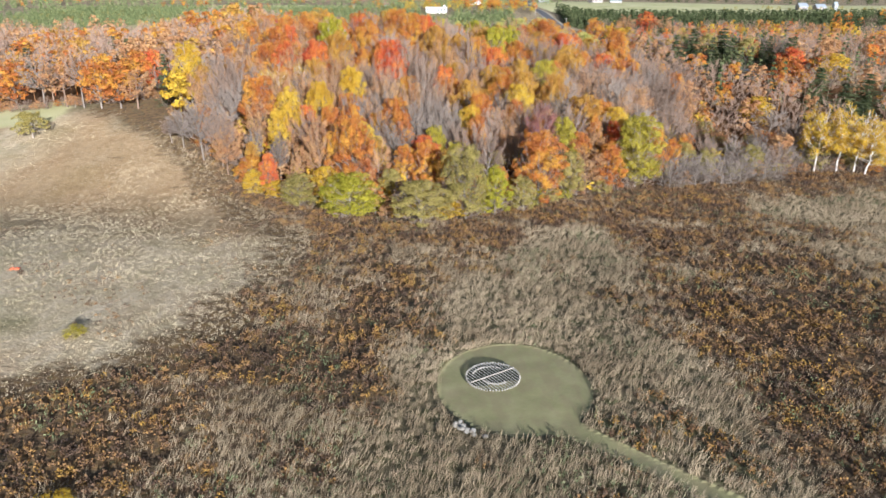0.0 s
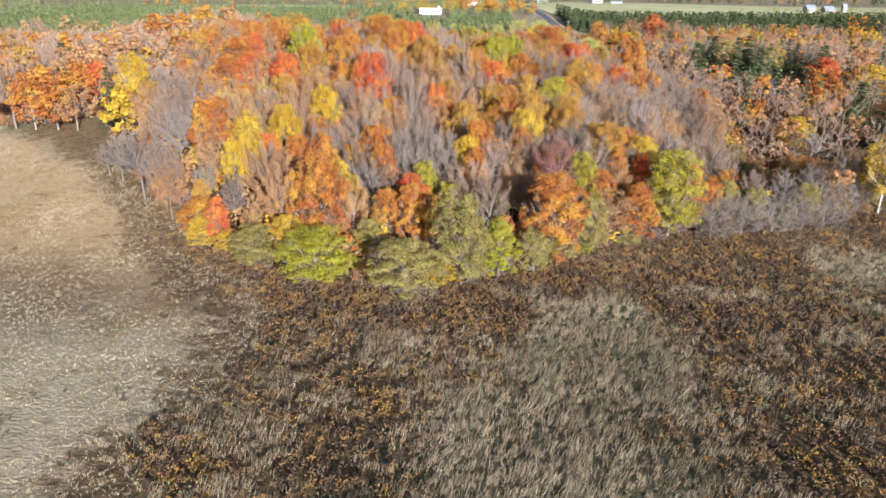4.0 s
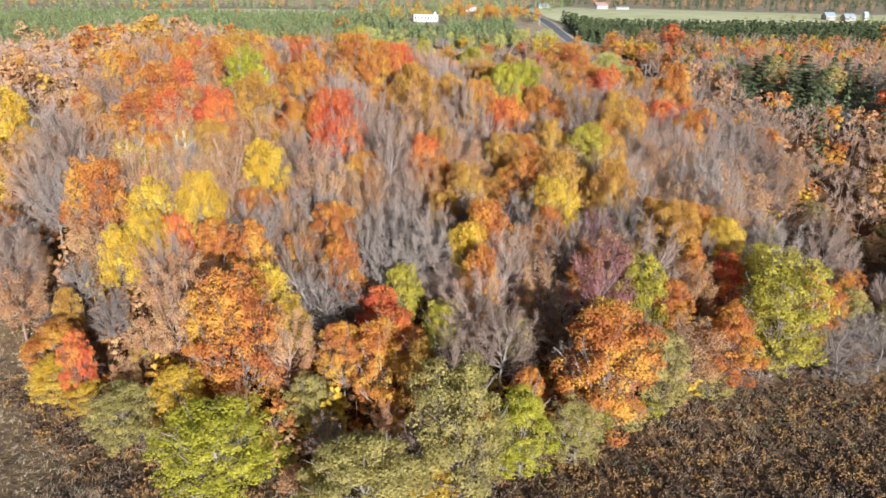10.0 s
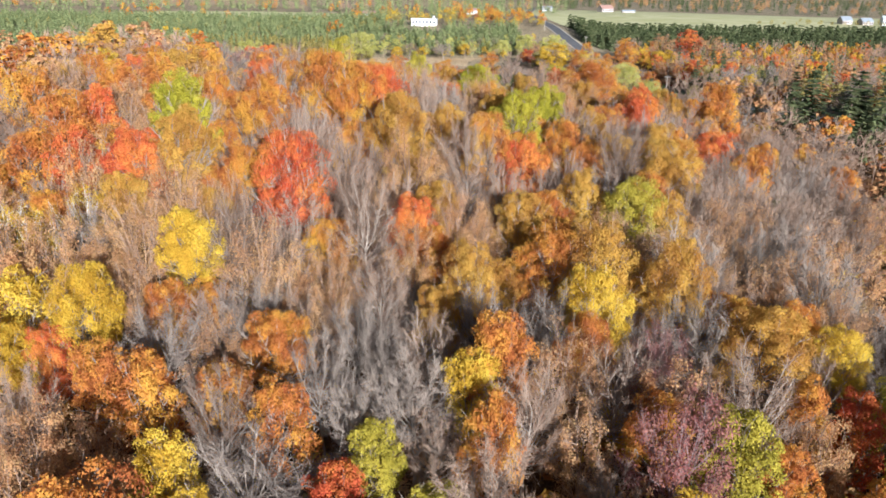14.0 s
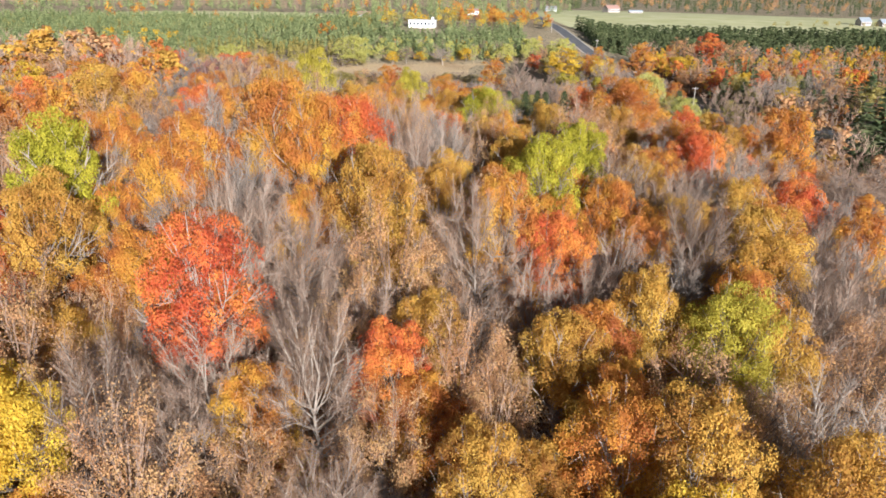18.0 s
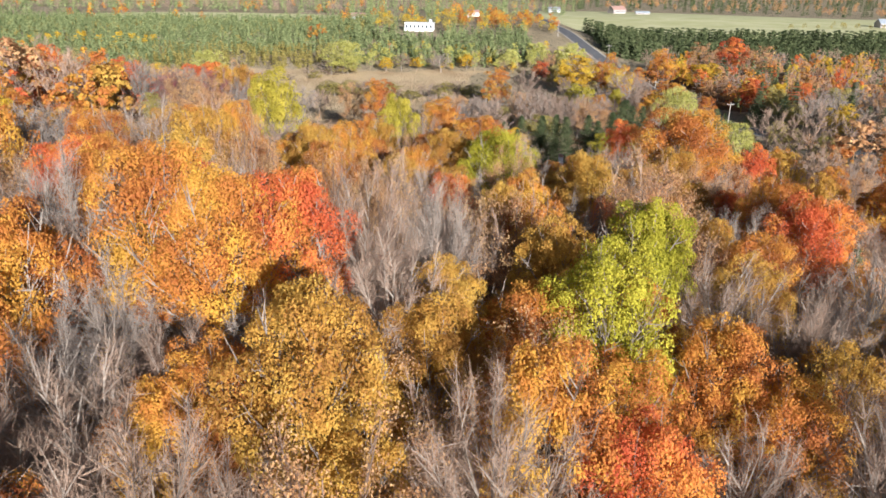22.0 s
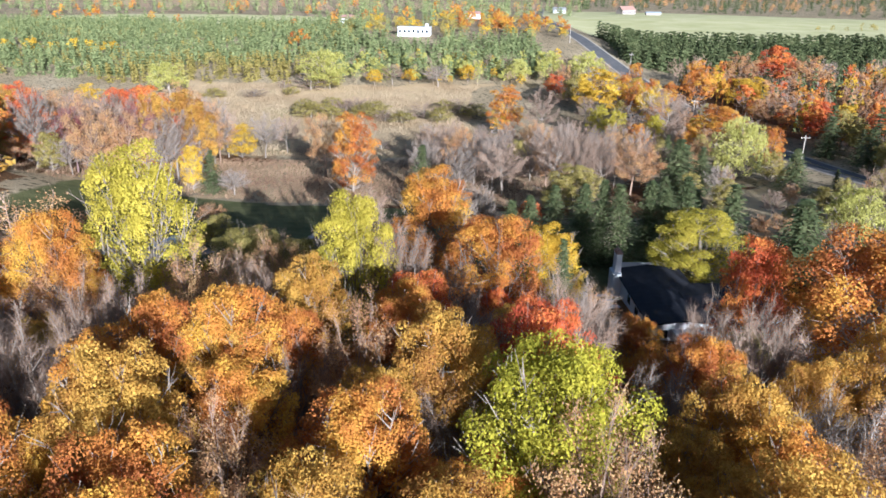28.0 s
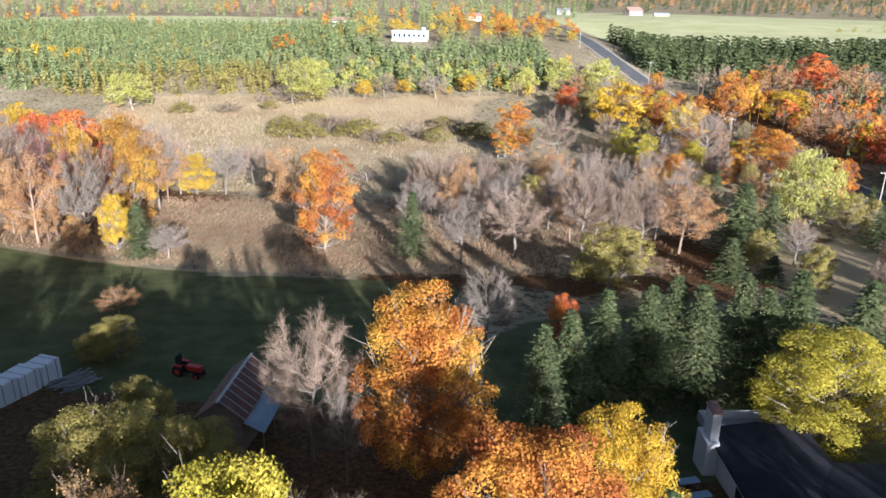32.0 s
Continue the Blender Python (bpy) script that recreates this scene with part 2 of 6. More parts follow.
def zones(x, y):
    """How much of each kind of ground cover lies at x, y. Part of the litter is painted shade."""
    z = {}
    circle = np.hypot((x - 8.4) * 1.24, y - 75.8) - 11.3
    px, py = x - 12.0, y - 67.5
    along, across = px * 0.715 - py * 0.70, px * 0.70 + py * 0.715
    path = np.where(along > 0, np.abs(across - 0.0006 * along**2) - 1.3 - 1.5 * np.exp(-np.abs(along) / 2.5), 9)
    z["mown"] = smooth(0.3, -0.3, np.minimum(circle, path))
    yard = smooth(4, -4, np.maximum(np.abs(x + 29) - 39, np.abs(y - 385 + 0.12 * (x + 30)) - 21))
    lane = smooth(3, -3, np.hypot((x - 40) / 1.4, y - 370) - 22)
    # floor of the clearing: dark litter colour stands for its shade
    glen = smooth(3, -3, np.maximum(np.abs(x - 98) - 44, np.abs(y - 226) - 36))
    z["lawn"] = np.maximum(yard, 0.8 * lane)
    z["litter_shade"] = np.maximum(np.maximum(np.where(in_wood(x, y), 1.0, 0.0), glen), np.maximum(smooth(25, -15, np.hypot((x + 110) / 2.0, y - 445) - 34), smooth(12, -12, np.hypot((x - 190) / 1.6, y - 560) - 66)))
    wander = 34 * (rough_noise(x, y, 38, 21) - 0.5) + 14 * (rough_noise(x, y, 11, 22) - 0.5)
    marsh = smooth(6, -6, np.maximum(np.abs(x + 52 - 0.1 * (y - 530)) - 74, np.abs(y - 530) - 68) + wander)
    bank = 0.75 * smooth(400, 410, y) * smooth(470, 450, y) * smooth(60, 35, x) * smooth(-125, -100, x)
    # yard soil and ground below bare trees: litter brown, painted dark for shade
    soil = smooth(3, -3, np.maximum(np.abs(x + 12) - 52, np.abs(y - 347 - 0.12 * x) - 24 + 5 * (rough_noise(x, y, 8, 41) - 0.5)))
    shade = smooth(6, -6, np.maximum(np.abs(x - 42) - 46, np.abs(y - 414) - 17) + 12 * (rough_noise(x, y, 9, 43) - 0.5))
    z["litter_shade"] = np.maximum(np.maximum(z["litter_shade"], soil), shade)
    slope = smooth(5, -5, np.maximum(np.abs(x - 80) - 22, np.abs(y - 405) - 26) + 16 * (rough_noise(x, y, 10, 44) - 0.5))
    z["litter_shade"] = z["litter_shade"] * (1 - slope)
    z["marsh"] = np.maximum(np.maximum(marsh * (1 - z["litter_shade"]), bank), slope)
    far = smooth(735, 760, y) * smooth(102, 112, x)
    glade = smooth(16, -16, np.hypot((x + 210) / 2.6, y - 965) - 60)
    hay = 0.62 * smooth(6, -6, x + 122) * smooth(222, 236, y) * smooth(268, 256, y)
    z["pasture"] = np.maximum(np.maximum(far * (1 - smooth(1180, 1260, y + 0.1 * x)), glade), hay)
    limit = np.interp(y, [60, 70, 79, 91, 119, 143, 170, 192, 216, 240], [-75, -49, -40, -30, -28, -31, -46, -61, -81, -110.0])
    grass_from = np.interp(y, [55, 62, 73, 89, 113, 134, 153], [-8, -9.3, -5.5, -11, -0.4, 12.8, 26.8])
    field = smooth(24, 5, front_edge(x) - y) * smooth(-74, -42, x) + 0.85 * smooth(7, -7, x - grass_from) * smooth(-16, 2, x - limit)
    field = field + smooth(29, 39, x) * (1 - 0.8 * smooth(60, 78, x) * smooth(84, 106, y)) + 1.0 * (rough_noise(x, y, 22, 11) - 0.5)
    track = np.abs(y - np.interp(x, TRACK_X, TRACK_FAR))
    z["track"] = smooth(2.0, 0.6, track) * smooth(-5, -15, x)
    z["weeds"] = np.clip(field, 0, 1) * (1 - smooth(300, 340, y))
    z["short"] = smooth(9, -10, x - limit + 22 * (rough_noise(x, y, 14, 4) - 0.5)) * (1 - smooth(236, 250, y))
    z["tan"] = z["short"] * smooth(112, 168, y) * smooth(-135, -105, x)
    return z


def grid_steps(*spans):
    out = []
    for a, b, n in spans:
        out.extend(np.linspace(a, b, n, endpoint=False))
    return np.array(out + [spans[-1][1]])


def mesh_of(name, verts, faces, mats=(), smooth_faces=False):
    """A mesh from arrays: verts (n, 3), faces (m, 3) or (m, 4)."""
    me = bpy.data.meshes.new(name)
    verts, faces = np.asarray(verts, np.float32), np.asarray(faces, np.int32)
    me.vertices.add(len(verts))
    me.vertices.foreach_set("co", verts.ravel())
    me.loops.add(faces.size)
    me.loops.foreach_set("vertex_index", faces.ravel())
    me.polygons.add(len(faces))
    me.polygons.foreach_set("loop_start", np.arange(0, faces.size, faces.shape[1], dtype=np.int32))
    me.polygons.foreach_set("use_smooth", np.full(len(faces), smooth_faces))
    me.update(calc_edges=True)
    for m in mats:
        me.materials.append(m)
    return me


def ground_material():
    m = Nodes("field_and_forest_ground", 0.95, 0, 0.1)
    p = m.position()
    n1, n2, n3 = m.noise(0.045, 4.0, p), m.noise(0.35, 4.0, p), m.noise(2.2, 3.0, p)
    # tall dry grass, pale and dark drifts, darkened for the shade between tufts
    dry = m.ramp(n1, (0.3, (0.15, 0.125, 0.07)), (0.5, (0.22, 0.18, 0.105)), (0.72, (0.30, 0.245, 0.15)))
    dry = m.mix(m.step(n2, 0.42, 0.7), dry, (0.12, 0.125, 0.055))
    # thinner, paler grass on the land behind the wood
    thin = m.ramp(n1, (0.3, (0.32, 0.25, 0.155)), (0.5, (0.44, 0.35, 0.22)), (0.72, (0.56, 0.455, 0.31)))
    dry = m.mix(m.step(m.add("ShaderNodeSeparateXYZ", Vector=p).outputs[1], 310.0, 345.0), dry, thin)
    sp = m.add("ShaderNodeMapping", Vector=p, Scale=(1.0, 0.45, 1.0), Rotation=(0, 0, 0.5)).outputs[0]
    pale = m.ramp(m.math("ADD", m.math("MULTIPLY", m.noise(0.2, 5.0, sp, 0.65), 0.55), m.math("MULTIPLY", m.noise(0.9, 4.0, sp, 0.7), 0.45)), (0.32, (0.46, 0.38, 0.22)), (0.48, (0.63, 0.515, 0.335)), (0.66, (0.78, 0.66, 0.48)))
    pale = m.mix(m.math("MULTIPLY", m.step(m.noise(0.06, 5.0, sp), 0.45, 0.65), 0.65), pale, (0.40, 0.265, 0.16))
    pale = m.mix(m.math("MULTIPLY", m.step(m.noise(0.045, 5.0, p), 0.52, 0.68), 0.7), pale, (0.27, 0.25, 0.12))
    pale = m.mix(m.math("MULTIPLY", m.attr("tan"), 0.75), pale, m.ramp(n2, (0.3, (0.34, 0.21, 0.10)), (0.7, (0.52, 0.34, 0.17))))
    dry = m.mix(m.attr("short"), dry, pale)
    # brown weed floor; its darkest tones hold the shade between clumps
    weed = m.ramp(n2, (0.3, (0.09, 0.065, 0.04)), (0.5, (0.16, 0.108, 0.062)), (0.7, (0.26, 0.178, 0.09)))
    n4 = m.noise(0.8, 2.0, p)
    weed = m.mix(0.55, weed, m.ramp(n4, (0.32, (0.05, 0.042, 0.03)), (0.42, (0.14, 0.085, 0.05)), (0.52, (0.20, 0.145, 0.085)), (0.6, (0.28, 0.16, 0.06)), (0.7, (0.10, 0.11, 0.05))))
    # scattered dark spots painted as shaded gaps in the grass
    dry = m.mix(m.math("MULTIPLY", m.step(n4, 0.48, 0.36), m.math("SUBTRACT", 0.85, m.math("MULTIPLY", m.attr("short"), 0.7))), dry, (0.085, 0.075, 0.045))
    w = m.math("ADD", m.attr("weeds"), m.math("MULTIPLY", m.math("SUBTRACT", n2, 0.5), 1.6))
    c = m.mix(m.step(w, 0.25, 0.75), dry, weed)
    # leaf litter; the same dark brown paints shade in yard and clearing
    litter_shade = m.ramp(n3, (0.3, (0.06, 0.032, 0.018)), (0.55, (0.16, 0.08, 0.035)), (0.75, (0.30, 0.15, 0.05)))

    def lay(c, name, top, soft=0.9):
        e = m.math("ADD", m.attr(name), m.math("MULTIPLY", m.math("SUBTRACT", n2, 0.5), soft))
        return m.mix(m.step(e, 0.4, 0.6), c, top)

    c = lay(c, "litter_shade", litter_shade)
    c = lay(c, "marsh", m.ramp(n1, (0.3, (0.40, 0.285, 0.16)), (0.55, (0.55, 0.415, 0.25)), (0.7, (0.47, 0.37, 0.20))))
    c = lay(c, "pasture", m.ramp(n1, (0.3, (0.50, 0.49, 0.23)), (0.7, (0.66, 0.62, 0.36))), 0.3)
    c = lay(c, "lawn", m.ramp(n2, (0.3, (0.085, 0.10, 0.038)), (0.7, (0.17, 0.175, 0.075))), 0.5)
    c = lay(c, "track", (0.36, 0.30, 0.2), 0.6)
    turf = m.ramp(m.math("ADD", m.math("MULTIPLY", n2, 0.6), m.math("MULTIPLY", n3, 0.4)), (0.3, (0.31, 0.30, 0.14)), (0.5, (0.40, 0.375, 0.185)), (0.7, (0.49, 0.44, 0.24)))
    turf = m.mix(m.math("MULTIPLY", m.step(m.noise(0.8, 3.0, sp), 0.4, 0.62), 0.45), turf, (0.36, 0.29, 0.17))
    # the mown circle and its path, with a clean cut edge
    xyz = m.add("ShaderNodeSeparateXYZ", Vector=p)
    px, py = xyz.outputs[0], xyz.outputs[1]
    dx, dy = m.math("MULTIPLY", m.math("SUBTRACT", px, 8.4), 1.24), m.math("SUBTRACT", py, 75.8)
    away = m.math("SQRT", m.math("ADD", m.math("MULTIPLY", dx, dx), m.math("MULTIPLY", dy, dy)))
    qx, qy = m.math("SUBTRACT", px, 12.0), m.math("SUBTRACT", py, 67.5)
    along = m.math("SUBTRACT", m.math("MULTIPLY", qx, 0.715), m.math("MULTIPLY", qy, 0.70))
    across = m.math("ADD", m.math("MULTIPLY", qx, 0.70), m.math("MULTIPLY", qy, 0.715))
    off = m.math("ABSOLUTE", m.math("SUBTRACT", across, m.math("MULTIPLY", m.math("MULTIPLY", along, along), 0.0006)))
    flare = m.math("MULTIPLY", m.math("POWER", 2.718, m.math("MULTIPLY", m.math("ABSOLUTE", along), -0.4)), 1.5)
    lane = m.math("ADD", m.math("SUBTRACT", m.math("SUBTRACT", off, 1.3), flare), m.math("MULTIPLY", m.math("LESS_THAN", along, 0.0), 9.0))
    edge = m.math("ADD", m.math("MINIMUM", m.math("SUBTRACT", away, 11.3), lane), m.math("MULTIPLY", m.math("SUBTRACT", n3, 0.5), 0.5))
    c = m.mix(m.step(edge, 0.15, -0.15), c, turf)
    c = m.mix(m.math("MULTIPLY", n3, m.math("SUBTRACT", 0.35, m.math("MULTIPLY", m.math("MAXIMUM", m.attr("pasture"), m.attr("marsh")), 0.25))), c, (0.1, 0.075, 0.04))
    m.colour(c)
    m.bump(m.math("MULTIPLY", m.math("ADD", n3, n2), m.math("SUBTRACT", 1.0, m.math("MULTIPLY", m.attr("mown"), 0.9))), 0.8, 0.25)
    return m.mat


xs = grid_steps((-4500, -900, 14), (-900, -160, 34), (-160, -8, 50), (-8, 42, 84), (42, 170, 42), (170, 700, 28), (700, 4500, 14))
ys = grid_steps((-1200, 0, 8), (0, 38, 10), (38, 92, 92), (92, 450, 120), (450, 640, 44), (640, 1300, 44), (1300, 4600, 14))
GX, GY = np.meshgrid(xs, ys)
GZ = ground(GX, GY) + 0.35 * (rough_noise(GX, GY, 9, 3) - 0.5)
nx, ny = len(xs), len(ys)
idx = np.arange(nx * ny).reshape(ny, nx)
quads = np.stack([idx[:-1, :-1], idx[:-1, 1:], idx[1:, 1:], idx[1:, :-1]], -1).reshape(-1, 4)
ground_mesh = mesh_of("ground", np.stack([GX, GY, GZ], -1).reshape(-1, 3), quads, [ground_material()], True)
for key, val in zones(GX, GY).items():
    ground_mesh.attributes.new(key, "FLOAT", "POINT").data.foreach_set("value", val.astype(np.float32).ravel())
tagged(new("ground", ground_mesh), "rolling autumn ground with dry meadow, leaf litter, marsh, pasture and some painted shade", "ground", kind="structure")


# ---------------------------------------------------------------- helpers for things
def part(name, data, material=None, parent=None, label=""):
    """Links a mesh or a bmesh as one mesh object under a thing or a part."""
    if isinstance(data, bmesh.types.BMesh):
        me = bpy.data.meshes.new(name)
        data.to_mesh(me)
        data.free()
        data = me
    if material is not None and not data.materials:
        data.materials.append(material)
    ob = new(name, data)
    ob.parent = parent
    return tagged(ob, label)


def base(name, m, label, category, group="", kind=""):
    """The empty at the foot of a thing."""
    ob = new(name)
    ob.empty_display_size = 0.3
    ob.matrix_world = m
    return tagged(ob, label, category, group, kind)


def unit(v):
    v = np.asarray(v, float)
    return v / np.maximum(np.linalg.norm(v, axis=-1, keepdims=True), 1e-9)


class Geo:
    """Triangles gathered from tubes and blades."""

    def __init__(self):
        self.v, self.f, self.n = [], [], 0

    def put(self, verts, faces):
        self.v.append(np.asarray(verts, float))
        self.f.append(np.asarray(faces, int) + self.n)
        self.n += len(verts)

    def tube(self, p0, p1, r0, r1, n=5):
        p0, p1 = np.asarray(p0, float), np.asarray(p1, float)
        d = unit(p1 - p0)
        a = unit(np.cross(d, (0.31, 0.87, 0.38) if abs(d[2]) > 0.8 else (0, 0, 1)))
        b = np.cross(d, a)
        t = np.arange(n) * 2 * np.pi / n
        ring = np.outer(np.cos(t), a) + np.outer(np.sin(t), b)
        i, j = np.arange(n), (np.arange(n) + 1) % n
        self.put(np.vstack([p0 + ring * r0, p1 + ring * r1]), np.vstack([np.stack([i, j, j + n], 1), np.stack([i, j + n, i + n], 1)]))

    def blades(self, p, d, width, rng):
        """Thin pointed twigs or grass blades from p along d (arrays)."""
        side = unit(np.cross(d, rng.normal(size=d.shape)))
        w = np.reshape(width, (-1, 1)) if np.ndim(width) else width
        v = np.stack([p - side * w / 2, p + side * w / 2, p + d], 1).reshape(-1, 3)
        self.put(v, np.arange(len(v)).reshape(-1, 3))

    def cards(self, c, u, w):
        """Pointed leaves: slim triangles about c along u, w to each side."""
        v = np.stack([c + u * 1.15, c - u * 0.6 + w, c - u * 0.6 - w], 1).reshape(-1, 3)
        self.put(v, np.arange(len(v)).reshape(-1, 3))

    def arrays(self):
        return np.vstack(self.v), np.vstack(self.f)

    def mesh(self, name, mats=()):
        return mesh_of(name, *self.arrays(), mats)


H0, R0 = 16.0, 4.8  # the height and the crown's radius at which the trees are drawn


def bend(p0, p1, p2, s):
    """A point on the curve from p0 past p1 to p2."""
    return p0 * (1 - s) ** 2 + p1 * 2 * s * (1 - s) + p2 * s * s


def limbs(rng, geo, low, n_limbs, lean=0.03, sub=5, spread=1.0, vase=0.5, skirt=-0.2, trunk=0.24):
    """A tapered trunk whose limbs sweep out and up to the crown's surface; returns the branch ends with their directions."""
    pts = [np.array([0, 0, -0.6])]
    for k in range(1, 6):
        pts.append(np.array([rng.normal(0, lean * H0 * k / 5), rng.normal(0, lean * H0 * k / 5), H0 * 0.86 * k / 5]))
    for k in range(5):
        geo.tube(pts[k], pts[k + 1], trunk * (1 - 0.18 * k), trunk * (1 - 0.18 * (k + 1)), 7)
    base_z, top_z = H0 * max(low, 0.0), H0 * 0.99
    mid, half = (top_z + H0 * low) / 2, (top_z - H0 * low) / 2
    ends, ways = [], []
    for k in range(n_limbs):
        f = (k + 0.5) / n_limbs
        az = k * 2.39996 + rng.uniform(-0.35, 0.35)
        v = skirt + (0.97 - skirt) * f  # the sine of the limb's angle above the crown's middle
        reach = R0 * spread * math.sqrt(max(0.02, 1 - v * v)) * rng.uniform(0.8, 1.08)
        tip = np.array([math.cos(az) * reach, math.sin(az) * reach, mid + half * v * rng.uniform(0.9, 1.03)])
        z = base_z + (tip[2] - base_z) * rng.uniform(0.3, 0.55) if tip[2] > base_z else max(tip[2] + 0.4, 0.5)
        z = min(z, H0 * 0.8)
        q = max(0.0, z / (H0 * 0.86) * 5)
        i = min(int(q), 4)
        p0 = pts[i] + (pts[i + 1] - pts[i]) * (q - i)
        tip[:2] += p0[:2] * 0.6
        p1 = p0 + (tip - p0) * np.array([0.5 + 0.3 * vase, 0.5 + 0.3 * vase, 0.5 - 0.3 * vase])
        r = trunk * 0.4 * (1 - 0.55 * f)
        run = [bend(p0, p1, tip, t) for t in (0.0, 0.33, 0.67, 1.0)]
        for j in range(3):
            geo.tube(run[j], run[j + 1], r * (1 - 0.31 * j), r * (0.69 - 0.31 * j) + 0.012, 4 if j < 1 else 3)
        ends.append(tip), ways.append(unit(tip - run[2]))
        length = np.linalg.norm(tip - p0)
        for s in range(sub):
            g = 0.25 + 0.7 * (s + rng.uniform(0, 1)) / sub
            a = bend(p0, p1, tip, g)
            way = unit(unit(bend(p0, p1, tip, g + 0.05) - a) + rng.normal(0, 0.5, 3) + np.array([0, 0, 0.12 + 0.3 * vase]))
            b = a + way * length * rng.uniform(0.2, 0.42) * (1.15 - 0.5 * g)
            geo.tube(a, b, 0.045, 0.014, 3)
            ends.append(b), ways.append(way)
            ends.append(a * 0.45 + b * 0.55), ways.append(way)
    ends.append(pts[-1]), ways.append(np.array([0, 0, 1.0]))
    return np.array(ends), np.array(ways)


def twigs(rng, geo, ends, ways, per, length=1.25, width=0.045, fan=0.42):
    """Fine twigs fanning from the branch ends."""
    p = np.repeat(ends, per, 0) - np.repeat(ways, per, 0) * rng.uniform(0, 0.9, (len(ends) * per, 1)) + rng.normal(0, 0.12, (len(ends) * per, 3))
    d = unit(np.repeat(ways, per, 0) + rng.normal(0, fan, p.shape) + [0, 0, 0.22])
    geo.blades(p, d * (length * rng.uniform(0.45, 1.2, (len(p), 1))), width, rng)


def clump_leaves(rng, geo, ends, ways, n, size, radius=0.8, loose=0.3):
    """Leaves in flattened clumps round the branch ends, with gaps between the clumps."""
    own = rng.uniform(0.6, 1.3, len(ends)) * radius
    away = np.hypot(ends[:, 0], ends[:, 1]) / R0 + np.clip(ends[:, 2] / H0 - 0.45, 0, 1)
    i = rng.choice(len(ends), n, p=(0.15 + away**2) / (0.15 + away**2).sum())
    e = unit(rng.normal(size=(n, 3)) + 0.7 * ways[i] + np.array([0, 0, 0.3]))
    q = rng.uniform(0.15, 1.0, (n, 1)) ** 0.5
    c = ends[i] + e * q * own[i][:, None] * np.array([1.0, 1.0, 0.7]) + rng.normal(0, loose, (n, 3))
    nrm = unit(e + rng.normal(0, 0.6, e.shape) + [0, 0, 0.3])
    u = unit(np.cross(nrm, rng.normal(size=e.shape)))
    w = np.cross(nrm, u)
    s = size * rng.uniform(0.6, 1.35, (n, 1))
    geo.cards(c, u * s, w * s * 0.72)


def crown_leaves(rng, geo, n_blobs, n, size, low=0.3, shape="round"):
    """Leaves on the skins of many lobes over a domed crown, with gaps between the lobes."""
    mid, half = H0 * (1 + low) / 2, H0 * (1 - low) / 2
    d = unit(rng.normal(size=(n_blobs, 3)))
    d[:, 2] = np.where(d[:, 2] < -0.75, -d[:, 2], d[:, 2])
    centre = d * rng.uniform(0.52, 0.96, (n_blobs, 1)) * np.array([R0, R0, half]) + [0, 0, mid]
    radius = rng.uniform(0.11, 0.29, n_blobs) * R0
    b = rng.choice(n_blobs, n, p=radius**2 / (radius**2).sum())
    e = unit(rng.normal(size=(n, 3)) + 0.9 * d[b] + np.array([0, 0, 0.35]))
    q = rng.uniform(0.4, 1.0, (n, 1)) ** 0.55
    c = centre[b] + e * q * radius[b][:, None] * np.array([1.0, 1.0, 0.75]) + rng.normal(0, 0.07, (n, 3))
    inner = rng.uniform(size=n) < 0.14
    c[inner] = (c[inner] - [0, 0, mid]) * rng.uniform(0.35, 0.85, (inner.sum(), 1)) + [0, 0, mid]
    nrm = unit(e + rng.normal(0, 0.5, e.shape) + [0, 0, 0.25])
    u = unit(np.cross(nrm, rng.normal(size=e.shape)))
    w = np.cross(nrm, u)
    s = size * rng.uniform(0.6, 1.35, (n, 1))
    if shape == "willow":
        c[:, 2] -= rng.uniform(0, 1.5, n) * (1 - q[:, 0] * 0.3)
        u = unit(u * 0.6 + [0, 0, -1.0]) * 1.5
        w = unit(np.cross(u, rng.normal(size=e.shape))) * 0.55
    geo.cards(c, u * s, w * s * 0.72)


def conifer(rng, leaf, wood, whorls, arms, steps, size, base_z=0.06, r=2.6, droop=0.25, tilt=-0.15):
    """A spire of drooping branches that carry sprays of needles."""
    wood.tube((0, 0, -0.5), (rng.normal(0, 0.1), rng.normal(0, 0.1), H0 * 0.97), 0.2, 0.02, 6)
    cs, us, ws = [], [], []
    for k in range(whorls):
        f = min(1.0, (k + rng.uniform(-0.2, 0.2)) / (whorls - 1))
        z = H0 * (base_z + (0.985 - base_z) * max(f, 0))
        reach = r * (1 - max(f, 0)) ** 0.8 * rng.uniform(0.82, 1.12) + 0.16
        count = max(4, int(arms * (1 - 0.45 * f)))
        for a in range(count):
            az = (a + rng.uniform(-0.3, 0.3)) * 2 * math.pi / count + k * 0.7
            out, side = np.array([math.cos(az), math.sin(az), 0]), np.array([-math.sin(az), math.cos(az), 0])
            long = reach * rng.uniform(0.78, 1.12)
            if k % 2 == 0:
                wood.tube((0, 0, z), out * long * 0.8 + [0, 0, z - droop * long * 0.5], 0.035, 0.008, 3)
            for s in range(steps):
                g = (s + 0.8) / steps
                c = out * long * g + [0, 0, z + long * (0.12 * g * g - droop * g)] + rng.normal(0, 0.05 * r, 3)
                cs.append(c)
                us.append(unit(out * 0.9 + side * rng.normal(0, 0.5) + [0, 0, rng.normal(tilt, 0.25)]) * size * (1.15 - 0.35 * g))
                ws.append(unit(side + out * rng.normal(0, 0.3) + [0, 0, rng.normal(0, 0.35)]) * size * 0.55 * (1.25 - 0.5 * g))
    leaf.cards(np.array(cs), np.array(us), np.array(ws))


